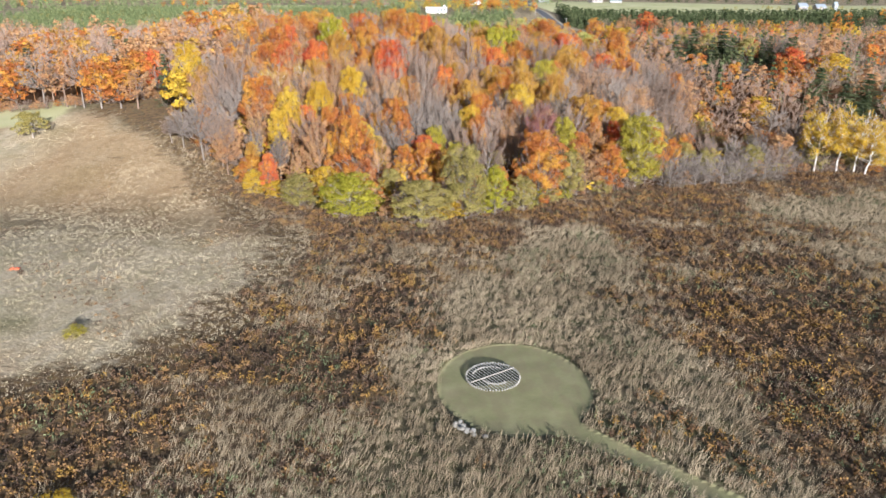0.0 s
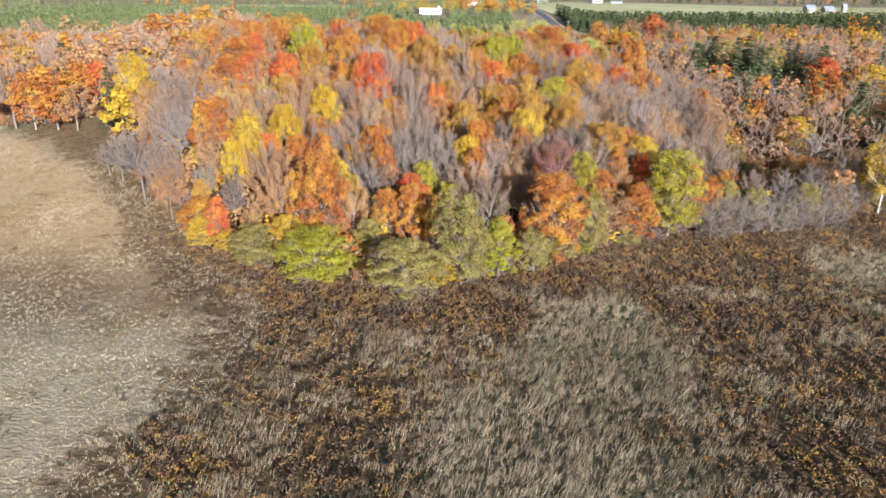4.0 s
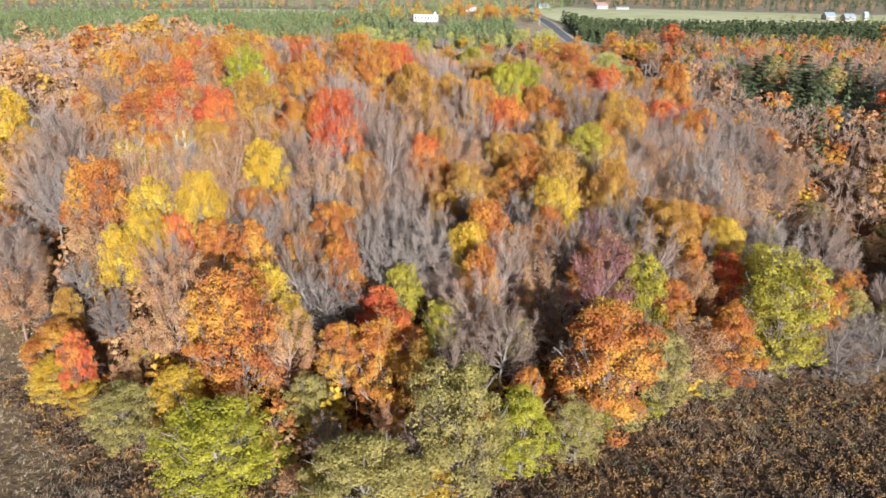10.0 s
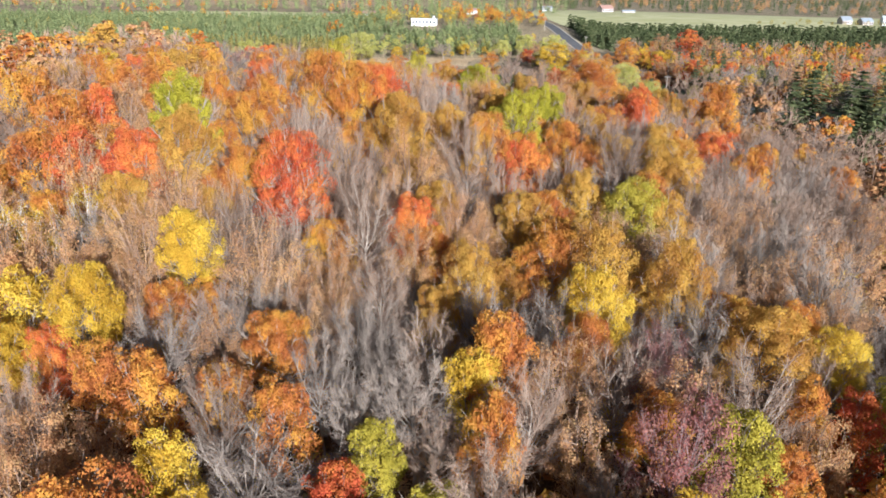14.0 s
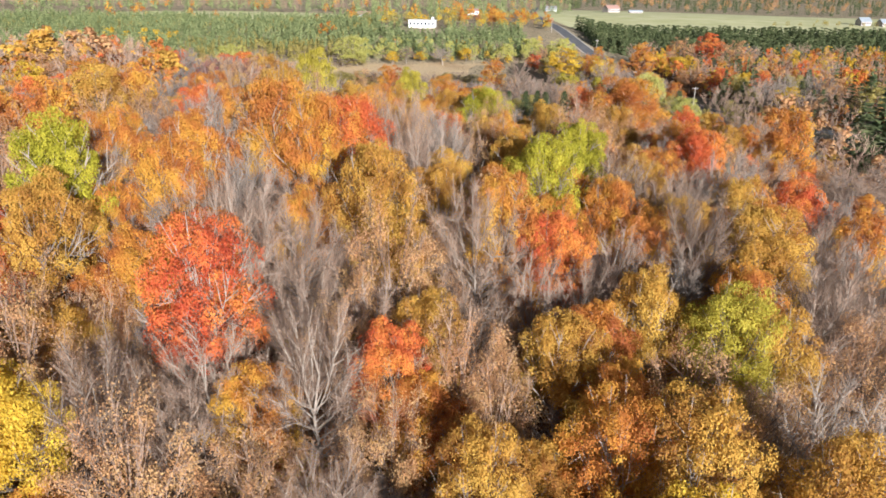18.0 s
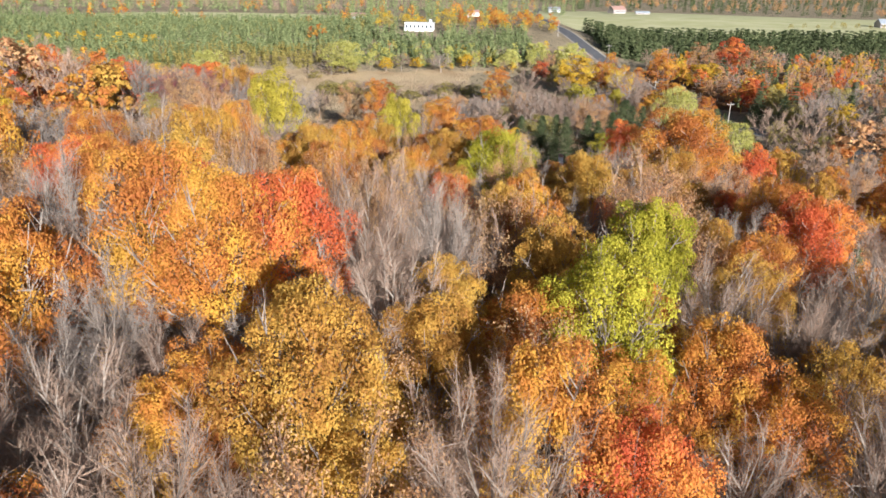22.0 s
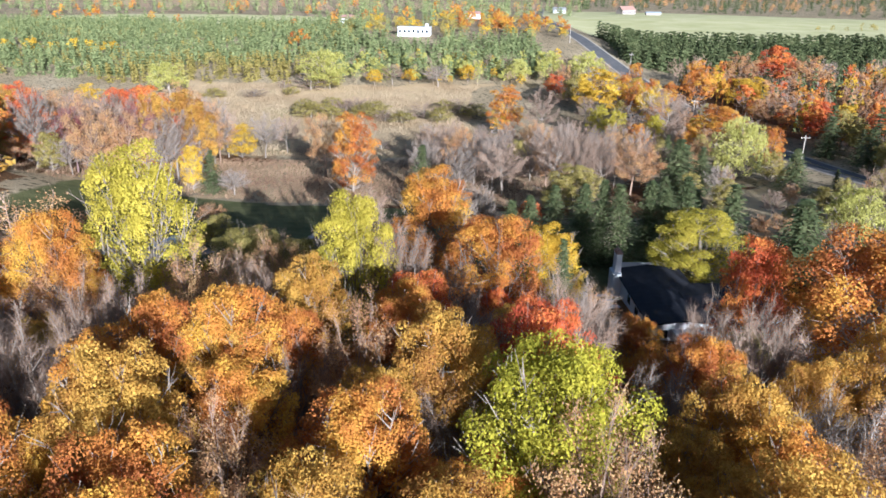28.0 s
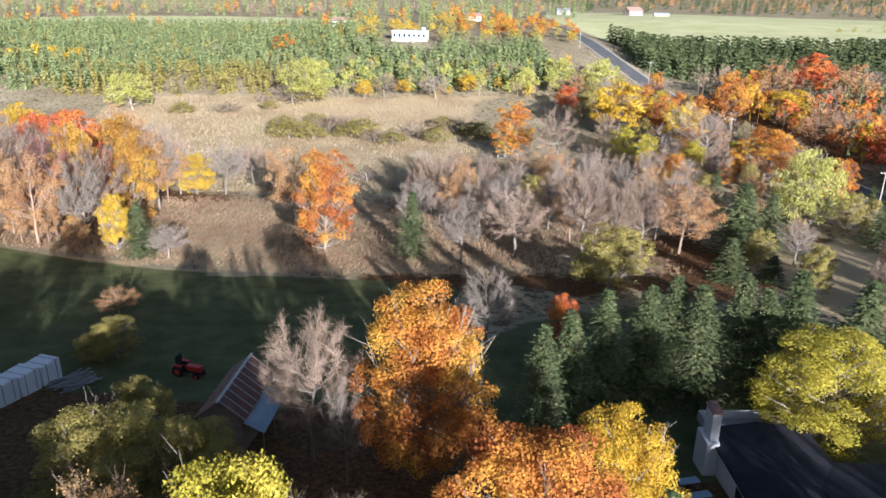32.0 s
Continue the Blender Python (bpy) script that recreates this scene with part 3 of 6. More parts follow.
class Plan:
    """A tree drawn once: its trunk with limbs, and its crown."""

    def __init__(self, wood, crown):
        self.wood, self.crown = wood, crown


def draw_leafy(seed, n_limbs, sub, n, size, lobes=1.0, low=0.05, shape="round", skirt=-0.75, vase=0.25, bare_part=1):
    rng = np.random.default_rng(seed)
    wood, leaf = Geo(), Geo()
    ends, ways = limbs(rng, wood, low, n_limbs, sub=sub, vase=vase, skirt=skirt)
    crown_leaves(rng, leaf, int(125 / lobes**2), n, size, low, shape)
    if bare_part:
        twigs(rng, wood, ends, ways, bare_part, 1.1, 0.03)
    return Plan(wood.mesh("trunk", [BARK]), leaf.mesh("crown", [LEAF["O"]]))


def draw_bare(seed, n_limbs, sub, per, width, low=0.26, spread=0.95, vase=0.45, skirt=-0.6, length=1.25, fan=0.8):
    rng = np.random.default_rng(seed)
    wood, fine = Geo(), Geo()
    ends, ways = limbs(rng, wood, low, n_limbs, sub=sub, spread=spread, vase=vase, skirt=skirt)
    twigs(rng, fine, ends, ways, per, length, width, fan)
    return Plan(wood.mesh("trunk", [BARK]), fine.mesh("crown", [TWIG]))


def draw_sparse(seed, n_limbs, sub, per, n, size, width):
    """Limbs and twigs that still carry leaves, thicker towards the foot of the crown."""
    rng = np.random.default_rng(seed)
    wood, leaf = Geo(), Geo()
    ends, ways = limbs(rng, wood, 0.22, n_limbs, sub=sub, vase=0.4, skirt=-0.75, spread=0.95)
    twigs(rng, wood, ends, ways, per, 1.3, width, 0.52)
    keep = rng.uniform(size=len(ends)) < 1.1 - 0.75 * (ends[:, 2] / H0) ** 2
    clump_leaves(rng, leaf, ends[keep], ways[keep], n, size)
    return Plan(wood.mesh("trunk", [TWIG]), leaf.mesh("crown", [LEAF["K"]]))


def draw_conifer(seed, whorls, arms, steps, size, r=2.6, base_z=0.06, droop=0.25):
    rng = np.random.default_rng(seed)
    wood, leaf = Geo(), Geo()
    conifer(rng, leaf, wood, whorls, arms, steps, size, base_z, r, droop)
    return Plan(wood.mesh("trunk", [PINE_BARK]), leaf.mesh("crown", [LEAF["C"]]))


# fine drawings for trees beside the camera's line, coarser ones for the rest
CLOSE = {
    "leafy": [draw_leafy(s, n, 7, 40000, 0.082, r, lo) for s, n, r, lo in ((81, 34, 0.85, 0.36), (82, 38, 0.8, 0.3), (89, 30, 1.0, 0.4))],
    "edge": [draw_leafy(s, n, 7, 42000, 0.088, r, lo) for s, n, r, lo in ((101, 38, 0.9, 0.04), (102, 42, 0.85, 0.0))],
    "willow": [draw_leafy(s, 34, 6, 18000, 0.12, 0.85, 0.05, "willow") for s in (11, 12)],
    "bare": [draw_bare(s, n, 10, 19, 0.022) for s, n in ((83, 26), (84, 30), (90, 24))],
    "sparse": [draw_sparse(s, 24, 7, 6, 17000, 0.075, 0.024) for s in (85, 86, 91)],
    "conifer": [draw_conifer(s, 34, 18, 11, 0.23, 3.0) for s in (87, 88)],
}
FINE = {
    "leafy": [draw_leafy(s, n, 6, 15000, 0.128, r, lo) for s, n, r, lo in ((1, 30, 0.9, 0.34), (2, 34, 0.85, 0.28), (3, 28, 1.0, 0.38), (4, 32, 0.9, 0.3))],
    "edge": [draw_leafy(s, n, 6, 19000, 0.128, r, lo) for s, n, r, lo in ((103, 36, 0.9, 0.02), (104, 40, 0.85, -0.03), (105, 34, 1.0, 0.0))],
    "willow": [draw_leafy(s, 30, 5, 10000, 0.17, 0.9, 0.02, "willow") for s in (92, 93)],
    "bare": [draw_bare(s, n, 8, 17, 0.032) for s, n in ((21, 22), (22, 26), (23, 20), (24, 24))],
    "sparse": [draw_sparse(s, 20, 6, 5, 9500, 0.11, 0.036) for s in (31, 32, 33)],
    "conifer": [draw_conifer(s, 24, 13, 7, 0.36, 3.0) for s in (41, 42)],
    "thicket": [draw_bare(s, 34, 6, 12, 0.036, 0.0, 1.05, 0.4, -0.8, 1.3, 0.6) for s in (94, 95)],
}
COARSE = {
    "leafy": [draw_leafy(s, n, 4, 6500, 0.2, r, lo) for s, n, r, lo in ((5, 28, 0.95, 0.1), (6, 32, 0.9, 0.05), (7, 26, 1.05, 0.14), (8, 30, 0.95, 0.0))],
    "willow": [draw_leafy(s, 28, 4, 6000, 0.22, 0.95, 0.02, "willow") for s in (13, 14)],
    "bare": [draw_bare(s, n, 6, 13, 0.055) for s, n in ((25, 20), (26, 22), (27, 18))],
    "sparse": [draw_sparse(s, 17, 5, 5, 4500, 0.17, 0.055) for s in (34, 35, 36)],
    "conifer": [draw_conifer(s, 18, 11, 6, 0.46, 3.0) for s in (43, 44)],
    "shrub": [draw_leafy(s, 22, 3, 2200, 0.28, 1.05, -0.02, bare_part=3) for s in (15, 16, 17)],
    "thicket": [draw_bare(s, 24, 5, 12, 0.05, 0.0, 1.05, 0.4, -0.8, 1.4, 0.6) for s in (28, 29)],
}
DISTANT = {
    "leafy": [draw_leafy(s, n, 3, 2600, 0.32, r, lo) for s, n, r, lo in ((9, 24, 1.15, 0.1), (10, 26, 1.05, 0.05), (19, 24, 1.1, 0.08))],
    "willow": [draw_leafy(18, 24, 3, 2400, 0.34, 1.05, 0.0, "willow")],
    "bare": [draw_bare(s, n, 4, 10, 0.08) for s, n in ((71, 16), (72, 18))],
    "sparse": [draw_sparse(s, 14, 4, 4, 1700, 0.25, 0.075) for s in (73, 74)],
    "conifer": [draw_conifer(s, 15, 10, 5, 0.6, 3.0) for s in (75, 76)],
    "thicket": COARSE["thicket"],
}
for plans in (COARSE, DISTANT):
    plans["edge"] = plans["leafy"]
KINDS = {
    "O": ("maple_tree", "leafy", "maple with a full crown of orange and gold leaves", "orange maples"),
    "R": ("red_maple_tree", "leafy", "maple with a crown of scarlet and orange leaves", "red maples"),
    "A": ("amber_maple_tree", "leafy", "maple with a crown of amber and old gold leaves", "amber maples"),
    "Y": ("yellow_tree", "leafy", "broadleaf tree with a bright golden yellow crown", "yellow trees"),
    "Yg": ("linden_tree", "leafy", "broadleaf tree with a yellow-green turning crown", "yellow-green trees"),
    "G": ("green_ash_tree", "leafy", "broad tree still in lime green leaf", "lime green trees"),
    "K": ("beech_tree", "sparse", "half-bare tree with thin rusty brown leaves", "rusty trees"),
    "L": ("hawthorn_tree", "leafy", "low shrubby tree with dull olive leaves", "olive shrubby trees"),
    "W": ("willow_tree", "willow", "willow with pale green drooping foliage", "willows"),
    "P": ("purple_ash_tree", "sparse", "nearly bare tree with purplish twigs and leaves", "purple trees"),
    "B": ("bare_tree", "bare", "leafless tree with fine mauve-brown twigs", "bare trees"),
    "Bg": ("bare_ash_tree", "bare", "leafless grey tree with pale limbs and twigs", "grey bare trees"),
    "D": ("birch_tree", "sparse", "white-barked birch with thin yellow leaves", "birches"),
    "H": ("hedgerow_bush", "thicket", "dense grey leafless bush along the hedgerow", "hedgerow bushes"),
    "C": ("spruce_tree", "conifer", "dark green conifer with drooping branches", "conifers"),
    "Cb": ("blue_spruce_tree", "conifer", "slim blue-green spruce at the meadow's edge", "conifers"),
}
tree_rng = np.random.default_rng(7)
STANDING = []


def tree(kind, x, y, h, r):
    """A tree of that kind at x, y, with its height and its crown's radius."""
    if kind == "B" and tree_rng.uniform() < 0.42:
        kind = "Bg"
    name, form, label, group = KINDS[kind]
    if form in ("leafy", "bare", "sparse"):
        r = max(r, (0.19 if y < 212 else 0.215) * h)
    STANDING.append((x, y, r))
    near = (abs(x - 4) < 86 and 145 < y < 398) or (abs(x) < 112 and 398 < y < 488)
    close = form != "thicket" and abs(x - 4) < 46 and 196 < y < 396
    if form == "leafy" and (y < float(front_edge(x)) + 16 or y > 320):
        form = "edge"  # crowns that hang low in the open
    plan = (CLOSE if close else FINE if near else DISTANT if (abs(x) > 96 and 215 < y < 398) or y > 600 else COARSE)[form]
    plan = plan[tree_rng.integers(len(plan))]
    wide = r / (R0 if form != "conifer" else 3.0)
    m = Matrix.LocRotScale(at(x, y, -0.15), Euler((tree_rng.normal(0, 0.03), tree_rng.normal(0, 0.03), tree_rng.uniform(0, 6.28))), (wide, wide, h / H0))
    ob = base(name, m, label, "tree", group)
    trunk = part("trunk", plan.wood, None, ob)
    crown = part("crown", plan.crown, None, ob)
    slot = crown.material_slots[0]
    slot.link = "OBJECT"
    slot.material = {"B": TWIG, "Bg": TWIG_GREY, "H": TWIG_GREY, "D": LEAF["Y"]}.get(kind) or LEAF[kind]
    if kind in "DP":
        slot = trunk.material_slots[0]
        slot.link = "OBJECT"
        slot.material = BIRCH if kind == "D" else TWIG_PURPLE_SHADED
    return ob


# ---------------------------------------------------------------- the trees that stand out
tree("L", -4.8, 153.8, 10.3, 6.4)
tree("L", 5.1, 158.3, 17.7, 5.3)
tree("G", -21.2, 159.9, 10.5, 6.5)
tree("G", 12.0, 161.7, 12.1, 4.0)
tree("L", 18.8, 164.7, 9.0, 3.1)
tree("L", -33.9, 167.4, 8.5, 4.3)
tree("L", -12.2, 167.6, 9.6, 3.6)
tree("Y", -27.6, 169.2, 9.7, 3.7)
tree("O", 22.9, 170.2, 18.6, 6.4)
tree("O", -21.2, 172.2, 21.4, 5.2)
tree("Y", -41.4, 173.6, 4.7, 2.8)
tree("L", 31.2, 174.6, 12.1, 3.9)
tree("R", -43.0, 175.4, 11.0, 2.3)
tree("Y", -46.3, 176.5, 6.4, 3.5)
tree("R", -4.5, 177.2, 12.8, 5.0)
tree("K", 35.5, 178.0, 12.3, 5.1)
tree("Y", -16.1, 178.8, 14.0, 1.8)
tree("Y", 23.9, 179.9, 14.0, 3.1)
tree("O", 41.7, 180.2, 13.0, 4.7)
tree("L", 13.0, 180.4, 10.0, 2.5)
tree("Yg", 3.2, 181.4, 12.0, 3.0)
tree("O", -49.0, 181.5, 8.1, 4.8)
tree("R", -4.7, 182.1, 13.0, 3.4)
tree("H", 58.2, 182.4, 9.2, 4.9)
tree("Yg", 49.5, 183.2, 19.2, 6.1)
tree("B", -12.2, 183.3, 16.0, 6.7)
tree("P", 24.5, 183.4, 20.9, 4.3)
tree("Y", -19.3, 183.6, 16.0, 1.9)
tree("O", 43.5, 183.9, 12.0, 2.8)
tree("O", 35.2, 184.2, 14.0, 3.4)
tree("H", 65.7, 184.9, 8.3, 5.1)
tree("H", 72.7, 186.0, 7.4, 5.2)
tree("K", -32.2, 186.1, 17.0, 3.1)
tree("K", 16.9, 186.7, 16.0, 2.9)
tree("O", 8.3, 186.8, 17.0, 2.8)
tree("Yg", -1.2, 187.2, 14.0, 2.9)
tree("O", 55.5, 187.3, 14.5, 3.8)
tree("H", 78.4, 187.7, 7.8, 4.7)
tree("O", -10.2, 188.3, 17.0, 2.2)
tree("K", -56.7, 188.6, 12.2, 3.8)
tree("B", -16.0, 189.2, 18.0, 3.9)
tree("H", 85.5, 189.6, 6.0, 5.5)
tree("B", -35.2, 190.5, 17.0, 3.2)
tree("B", -59.3, 192.9, 15.8, 4.6)
tree("Y", 6.2, 193.1, 17.0, 2.0)
tree("Y", -43.2, 193.1, 16.0, 2.3)
tree("Yg", 51.0, 194.0, 15.0, 4.3)
tree("O", 9.9, 194.6, 20.0, 3.4)
tree("B", -8.0, 194.7, 18.0, 3.4)
tree("D", 115.3, 195.2, 11.9, 5.8)
tree("P", 26.8, 197.2, 18.0, 3.2)
tree("B", -1.4, 197.4, 17.0, 3.1)
tree("D", 113.4, 197.5, 17.5, 5.8)
tree("Y", -41.2, 197.6, 16.0, 3.8)
tree("B", -65.7, 197.7, 17.3, 5.5)
tree("B", 43.1, 197.8, 15.0, 2.3)
tree("B", -25.0, 198.0, 18.0, 5.1)
tree("A", 38.0, 198.5, 19.0, 5.0)
tree("D", 109.3, 198.7, 18.8, 5.8)
tree("R", -36.6, 198.9, 15.0, 1.6)
tree("K", 9.7, 199.4, 17.0, 3.2)
tree("D", 103.4, 199.5, 19.3, 5.7)
tree("O", 19.0, 200.2, 17.0, 2.9)
tree("Y", 47.8, 201.3, 16.0, 3.3)
tree("Y", -33.9, 201.7, 20.1, 3.9)
tree("O", 38.8, 203.0, 16.0, 3.6)
tree("B", -15.8, 203.3, 18.0, 4.1)
tree("Y", -42.5, 205.6, 17.0, 4.2)
tree("B", 8.7, 205.9, 17.0, 2.3)
tree("B", -73.9, 206.4, 11.5, 4.4)
tree("O", 44.4, 206.4, 16.0, 3.4)
tree("A", 3.5, 206.4, 16.0, 2.7)
tree("K", -8.2, 207.3, 17.0, 3.1)
tree("A", 30.6, 208.0, 22.0, 4.2)
tree("B", -78.5, 210.1, 8.1, 3.0)
tree("B", 37.9, 211.1, 17.0, 4.2)
tree("A", 7.6, 211.1, 18.8, 2.9)
tree("B", 55.7, 211.2, 15.0, 2.3)
tree("A", 22.8, 212.9, 21.5, 2.9)
tree("Y", -25.3, 213.0, 20.2, 2.5)
tree("O", 17.2, 213.2, 19.9, 2.9)
tree("B", -20.7, 214.6, 22.0, 3.8)
tree("K", 0.7, 215.9, 17.5, 3.7)
tree("K", -26.9, 218.4, 23.0, 2.9)
tree("D", -47.6, 219.3, 17.0, 3.8)
tree("K", 9.1, 219.6, 17.5, 2.1)
tree("L", -123.8, 219.7, 8.4, 4.8)
tree("B", -5.3, 219.7, 22.1, 3.2)
tree("D", -51.8, 220.0, 17.0, 2.9)
tree("O", 18.9, 220.1, 17.5, 2.7)
tree("K", 31.0, 220.1, 17.5, 3.6)
tree("B", -23.0, 220.4, 17.5, 2.6)
tree("A", -27.8, 223.7, 17.5, 2.5)
tree("K", 26.1, 223.9, 17.5, 5.0)
tree("A", 14.3, 224.4, 18.6, 3.1)
tree("D", -43.4, 224.5, 17.0, 3.4)
tree("Yg", 30.6, 226.6, 21.1, 3.2)
tree("R", -15.9, 226.8, 24.0, 4.4)
tree("K", -4.5, 226.9, 17.5, 3.6)
tree("K", -26.0, 227.5, 17.5, 2.9)
tree("A", 3.1, 228.5, 17.5, 2.2)
tree("B", -7.6, 228.8, 18.0, 3.6)
tree("B", 6.8, 228.8, 18.0, 2.9)
tree("O", -58.8, 229.6, 17.0, 4.2)
tree("B", -13.9, 230.2, 25.0, 3.8)
tree("B", -1.7, 230.4, 17.5, 2.5)
tree("O", -17.8, 232.0, 21.4, 4.5)
tree("Y", -78.8, 232.6, 22.1, 5.6)
tree("B", 13.0, 232.9, 18.0, 3.1)
tree("K", -0.4, 234.0, 22.6, 2.6)
tree("A", -32.7, 234.8, 22.7, 4.8)
tree("B", 19.3, 235.7, 17.5, 2.7)
tree("B", -72.3, 236.5, 17.0, 7.2)
tree("B", 27.2, 236.9, 17.5, 3.4)
tree("B", 7.5, 238.0, 23.0, 4.5)
tree("B", -5.3, 238.1, 17.5, 3.3)
tree("C", -89.1, 238.7, 16.8, 4.3)
tree("R", 16.4, 239.8, 19.6, 2.4)
tree("K", -99.2, 240.0, 12.9, 5.5)
tree("K", -41.8, 240.1, 18.0, 9.1)
tree("O", 54.9, 240.9, 14.0, 2.8)
tree("O", -105.5, 241.7, 15.6, 6.7)
tree("O", -10.7, 242.3, 17.5, 2.3)
tree("B", 23.5, 242.8, 17.5, 2.7)
tree("O", -30.0, 243.0, 17.5, 2.5)
tree("G", -34.3, 243.1, 24.3, 4.6)
tree("B", -59.9, 243.6, 17.0, 3.5)
tree("O", -112.9, 243.9, 16.6, 5.7)
tree("A", -2.6, 244.2, 23.1, 2.8)
tree("B", -119.7, 246.2, 20.3, 5.8)
tree("O", -8.7, 246.6, 17.5, 3.2)
tree("B", -19.0, 247.0, 18.0, 3.8)
tree("B", -11.5, 247.0, 17.5, 2.5)
tree("A", 5.3, 248.8, 19.4, 2.8)
tree("O", 18.0, 248.9, 17.5, 2.5)
tree("B", -66.5, 249.5, 17.0, 7.4)
tree("K", -127.1, 249.8, 18.4, 7.1)
tree("O", 37.7, 250.5, 17.5, 2.5)
tree("C", 61.6, 251.6, 15.0, 3.8)
tree("K", -29.7, 251.9, 17.5, 4.5)
tree("O", -57.3, 252.7, 18.0, 4.5)
tree("B", -18.2, 252.9, 17.5, 4.5)
tree("C", 144.1, 253.0, 14.0, 8.7)
tree("G", 16.7, 253.1, 22.5, 4.4)
tree("B", -136.6, 253.3, 17.8, 7.3)
tree("O", -102.9, 253.3, 16.0, 5.7)
tree("R", -97.9, 255.3, 15.0, 4.6)
tree("O", -10.3, 256.0, 23.2, 4.2)
tree("B", 115.3, 257.2, 14.0, 7.8)
tree("O", -148.7, 257.4, 17.1, 6.2)
tree("A", 5.3, 257.5, 17.5, 2.4)
tree("O", -15.8, 258.5, 24.0, 5.2)
tree("R", -5.5, 259.0, 22.3, 2.7)
tree("B", -1.3, 260.5, 22.4, 2.6)
tree("B", 4.6, 263.7, 19.4, 2.2)
tree("A", 32.3, 264.2, 17.6, 3.9)
tree("B", 7.6, 265.9, 17.5, 2.3)
tree("O", -13.4, 266.2, 17.5, 2.7)
tree("G", 22.5, 266.5, 20.2, 4.4)
tree("C", 145.0, 266.6, 15.0, 9.3)
tree("O", -8.1, 266.7, 17.5, 3.1)
tree("Y", 113.3, 267.5, 13.0, 6.1)
tree("R", 55.6, 268.2, 16.0, 4.0)
tree("B", -31.4, 268.4, 17.5, 4.5)
tree("K", -41.6, 268.5, 18.0, 5.5)
tree("B", 4.5, 268.8, 17.5, 2.3)
tree("O", 33.8, 269.3, 17.5, 4.5)
tree("K", -0.1, 270.2, 19.6, 2.4)
tree("R", -54.1, 270.4, 16.0, 5.5)
tree("O", 14.2, 271.2, 17.5, 1.8)
tree("K", -5.2, 271.5, 19.2, 2.6)
tree("B", 3.3, 272.7, 17.5, 2.8)
tree("K", 9.7, 273.2, 16.5, 2.6)
tree("R", 58.2, 273.6, 16.9, 4.4)
tree("B", 19.0, 274.4, 17.5, 2.2)
tree("K", -0.5, 275.3, 16.0, 2.5)
tree("O", 39.1, 275.9, 15.0, 3.3)
tree("K", -39.5, 276.2, 17.0, 5.4)
tree("R", 65.0, 276.3, 15.0, 3.5)
tree("O", -7.0, 276.6, 16.0, 3.0)
tree("C", 47.7, 276.8, 15.8, 3.5)
tree("A", 12.2, 276.9, 16.3, 2.5)
tree("A", 33.9, 279.7, 14.7, 3.2)
tree("R", 45.2, 280.2, 19.7, 4.9)
tree("R", 22.9, 280.5, 15.2, 2.3)
tree("B", -6.9, 280.7, 15.0, 2.1)
tree("K", -14.5, 281.2, 19.5, 4.7)
tree("R", 5.3, 282.4, 15.0, 2.4)
tree("O", -8.1, 282.8, 16.0, 3.6)
tree("A", -19.2, 283.2, 19.4, 4.6)
tree("C", -117.8, 283.6, 15.0, 6.4)
tree("B", 36.7, 286.6, 14.0, 2.2)
tree("C", 163.9, 286.9, 15.0, 9.3)
tree("O", -7.2, 287.3, 16.0, 2.8)
tree("A", -0.3, 287.7, 15.0, 2.6)
tree("A", -26.1, 290.1, 16.0, 2.5)
tree("A", 20.7, 291.2, 14.0, 3.0)
tree("A", -10.0, 293.0, 16.4, 3.3)
tree("K", -5.0, 293.5, 14.0, 2.0)
tree("K", 31.8, 293.6, 16.4, 4.4)
tree("O", 24.7, 294.4, 15.0, 2.2)
tree("B", -42.6, 294.6, 17.0, 7.4)
tree("G", 12.2, 295.0, 18.0, 4.9)
tree("B", 79.8, 295.2, 17.0, 9.6)
tree("C", 150.0, 299.0, 15.0, 8.7)
tree("A", 23.9, 299.1, 15.5, 2.2)
tree("A", 2.0, 299.6, 13.2, 2.9)
tree("B", 93.0, 302.8, 17.0, 10.5)
tree("A", -7.4, 303.2, 14.6, 2.4)
tree("O", -6.5, 303.4, 16.0, 1.8)
tree("C", -167.5, 303.6, 14.0, 8.7)
tree("O", 70.3, 303.9, 24.6, 4.6)
tree("R", 12.5, 303.9, 16.9, 2.8)
tree("K", 0.8, 304.0, 15.0, 1.6)
tree("O", -11.8, 304.1, 15.0, 1.3)
tree("A", 37.6, 306.5, 17.0, 3.6)
tree("O", -3.5, 307.1, 13.7, 3.0)
tree("O", 24.7, 307.6, 14.0, 2.0)
tree("A", -8.4, 307.7, 13.9, 2.7)
tree("O", 3.6, 308.0, 15.2, 2.8)
tree("O", 21.9, 309.9, 12.0, 1.5)
tree("B", 30.3, 310.6, 15.6, 3.6)
tree("B", -16.5, 311.0, 14.0, 1.7)
tree("C", -135.5, 312.5, 15.0, 7.1)
tree("B", 18.1, 312.5, 12.8, 2.9)
tree("O", 3.6, 313.3, 14.1, 2.6)
tree("A", -3.6, 313.3, 15.2, 2.5)
tree("O", 41.7, 313.4, 22.0, 7.6)
tree("B", 8.8, 313.5, 13.0, 1.7)
tree("K", -12.4, 313.6, 15.6, 2.8)
tree("B", 32.5, 313.7, 14.0, 2.8)
tree("B", 27.4, 314.2, 14.2, 3.0)
tree("L", 31.6, 315.2, 12.0, 1.8)
tree("O", 145.8, 315.8, 16.0, 8.7)
tree("R", 5.0, 316.2, 14.0, 3.5)
tree("B", -9.1, 317.3, 14.0, 2.4)
tree("C", -1.1, 317.4, 11.0, 2.0)
tree("K", 17.0, 317.5, 11.0, 1.7)
tree("B", 18.6, 317.5, 14.0, 2.5)
tree("O", 23.0, 317.6, 11.0, 1.7)
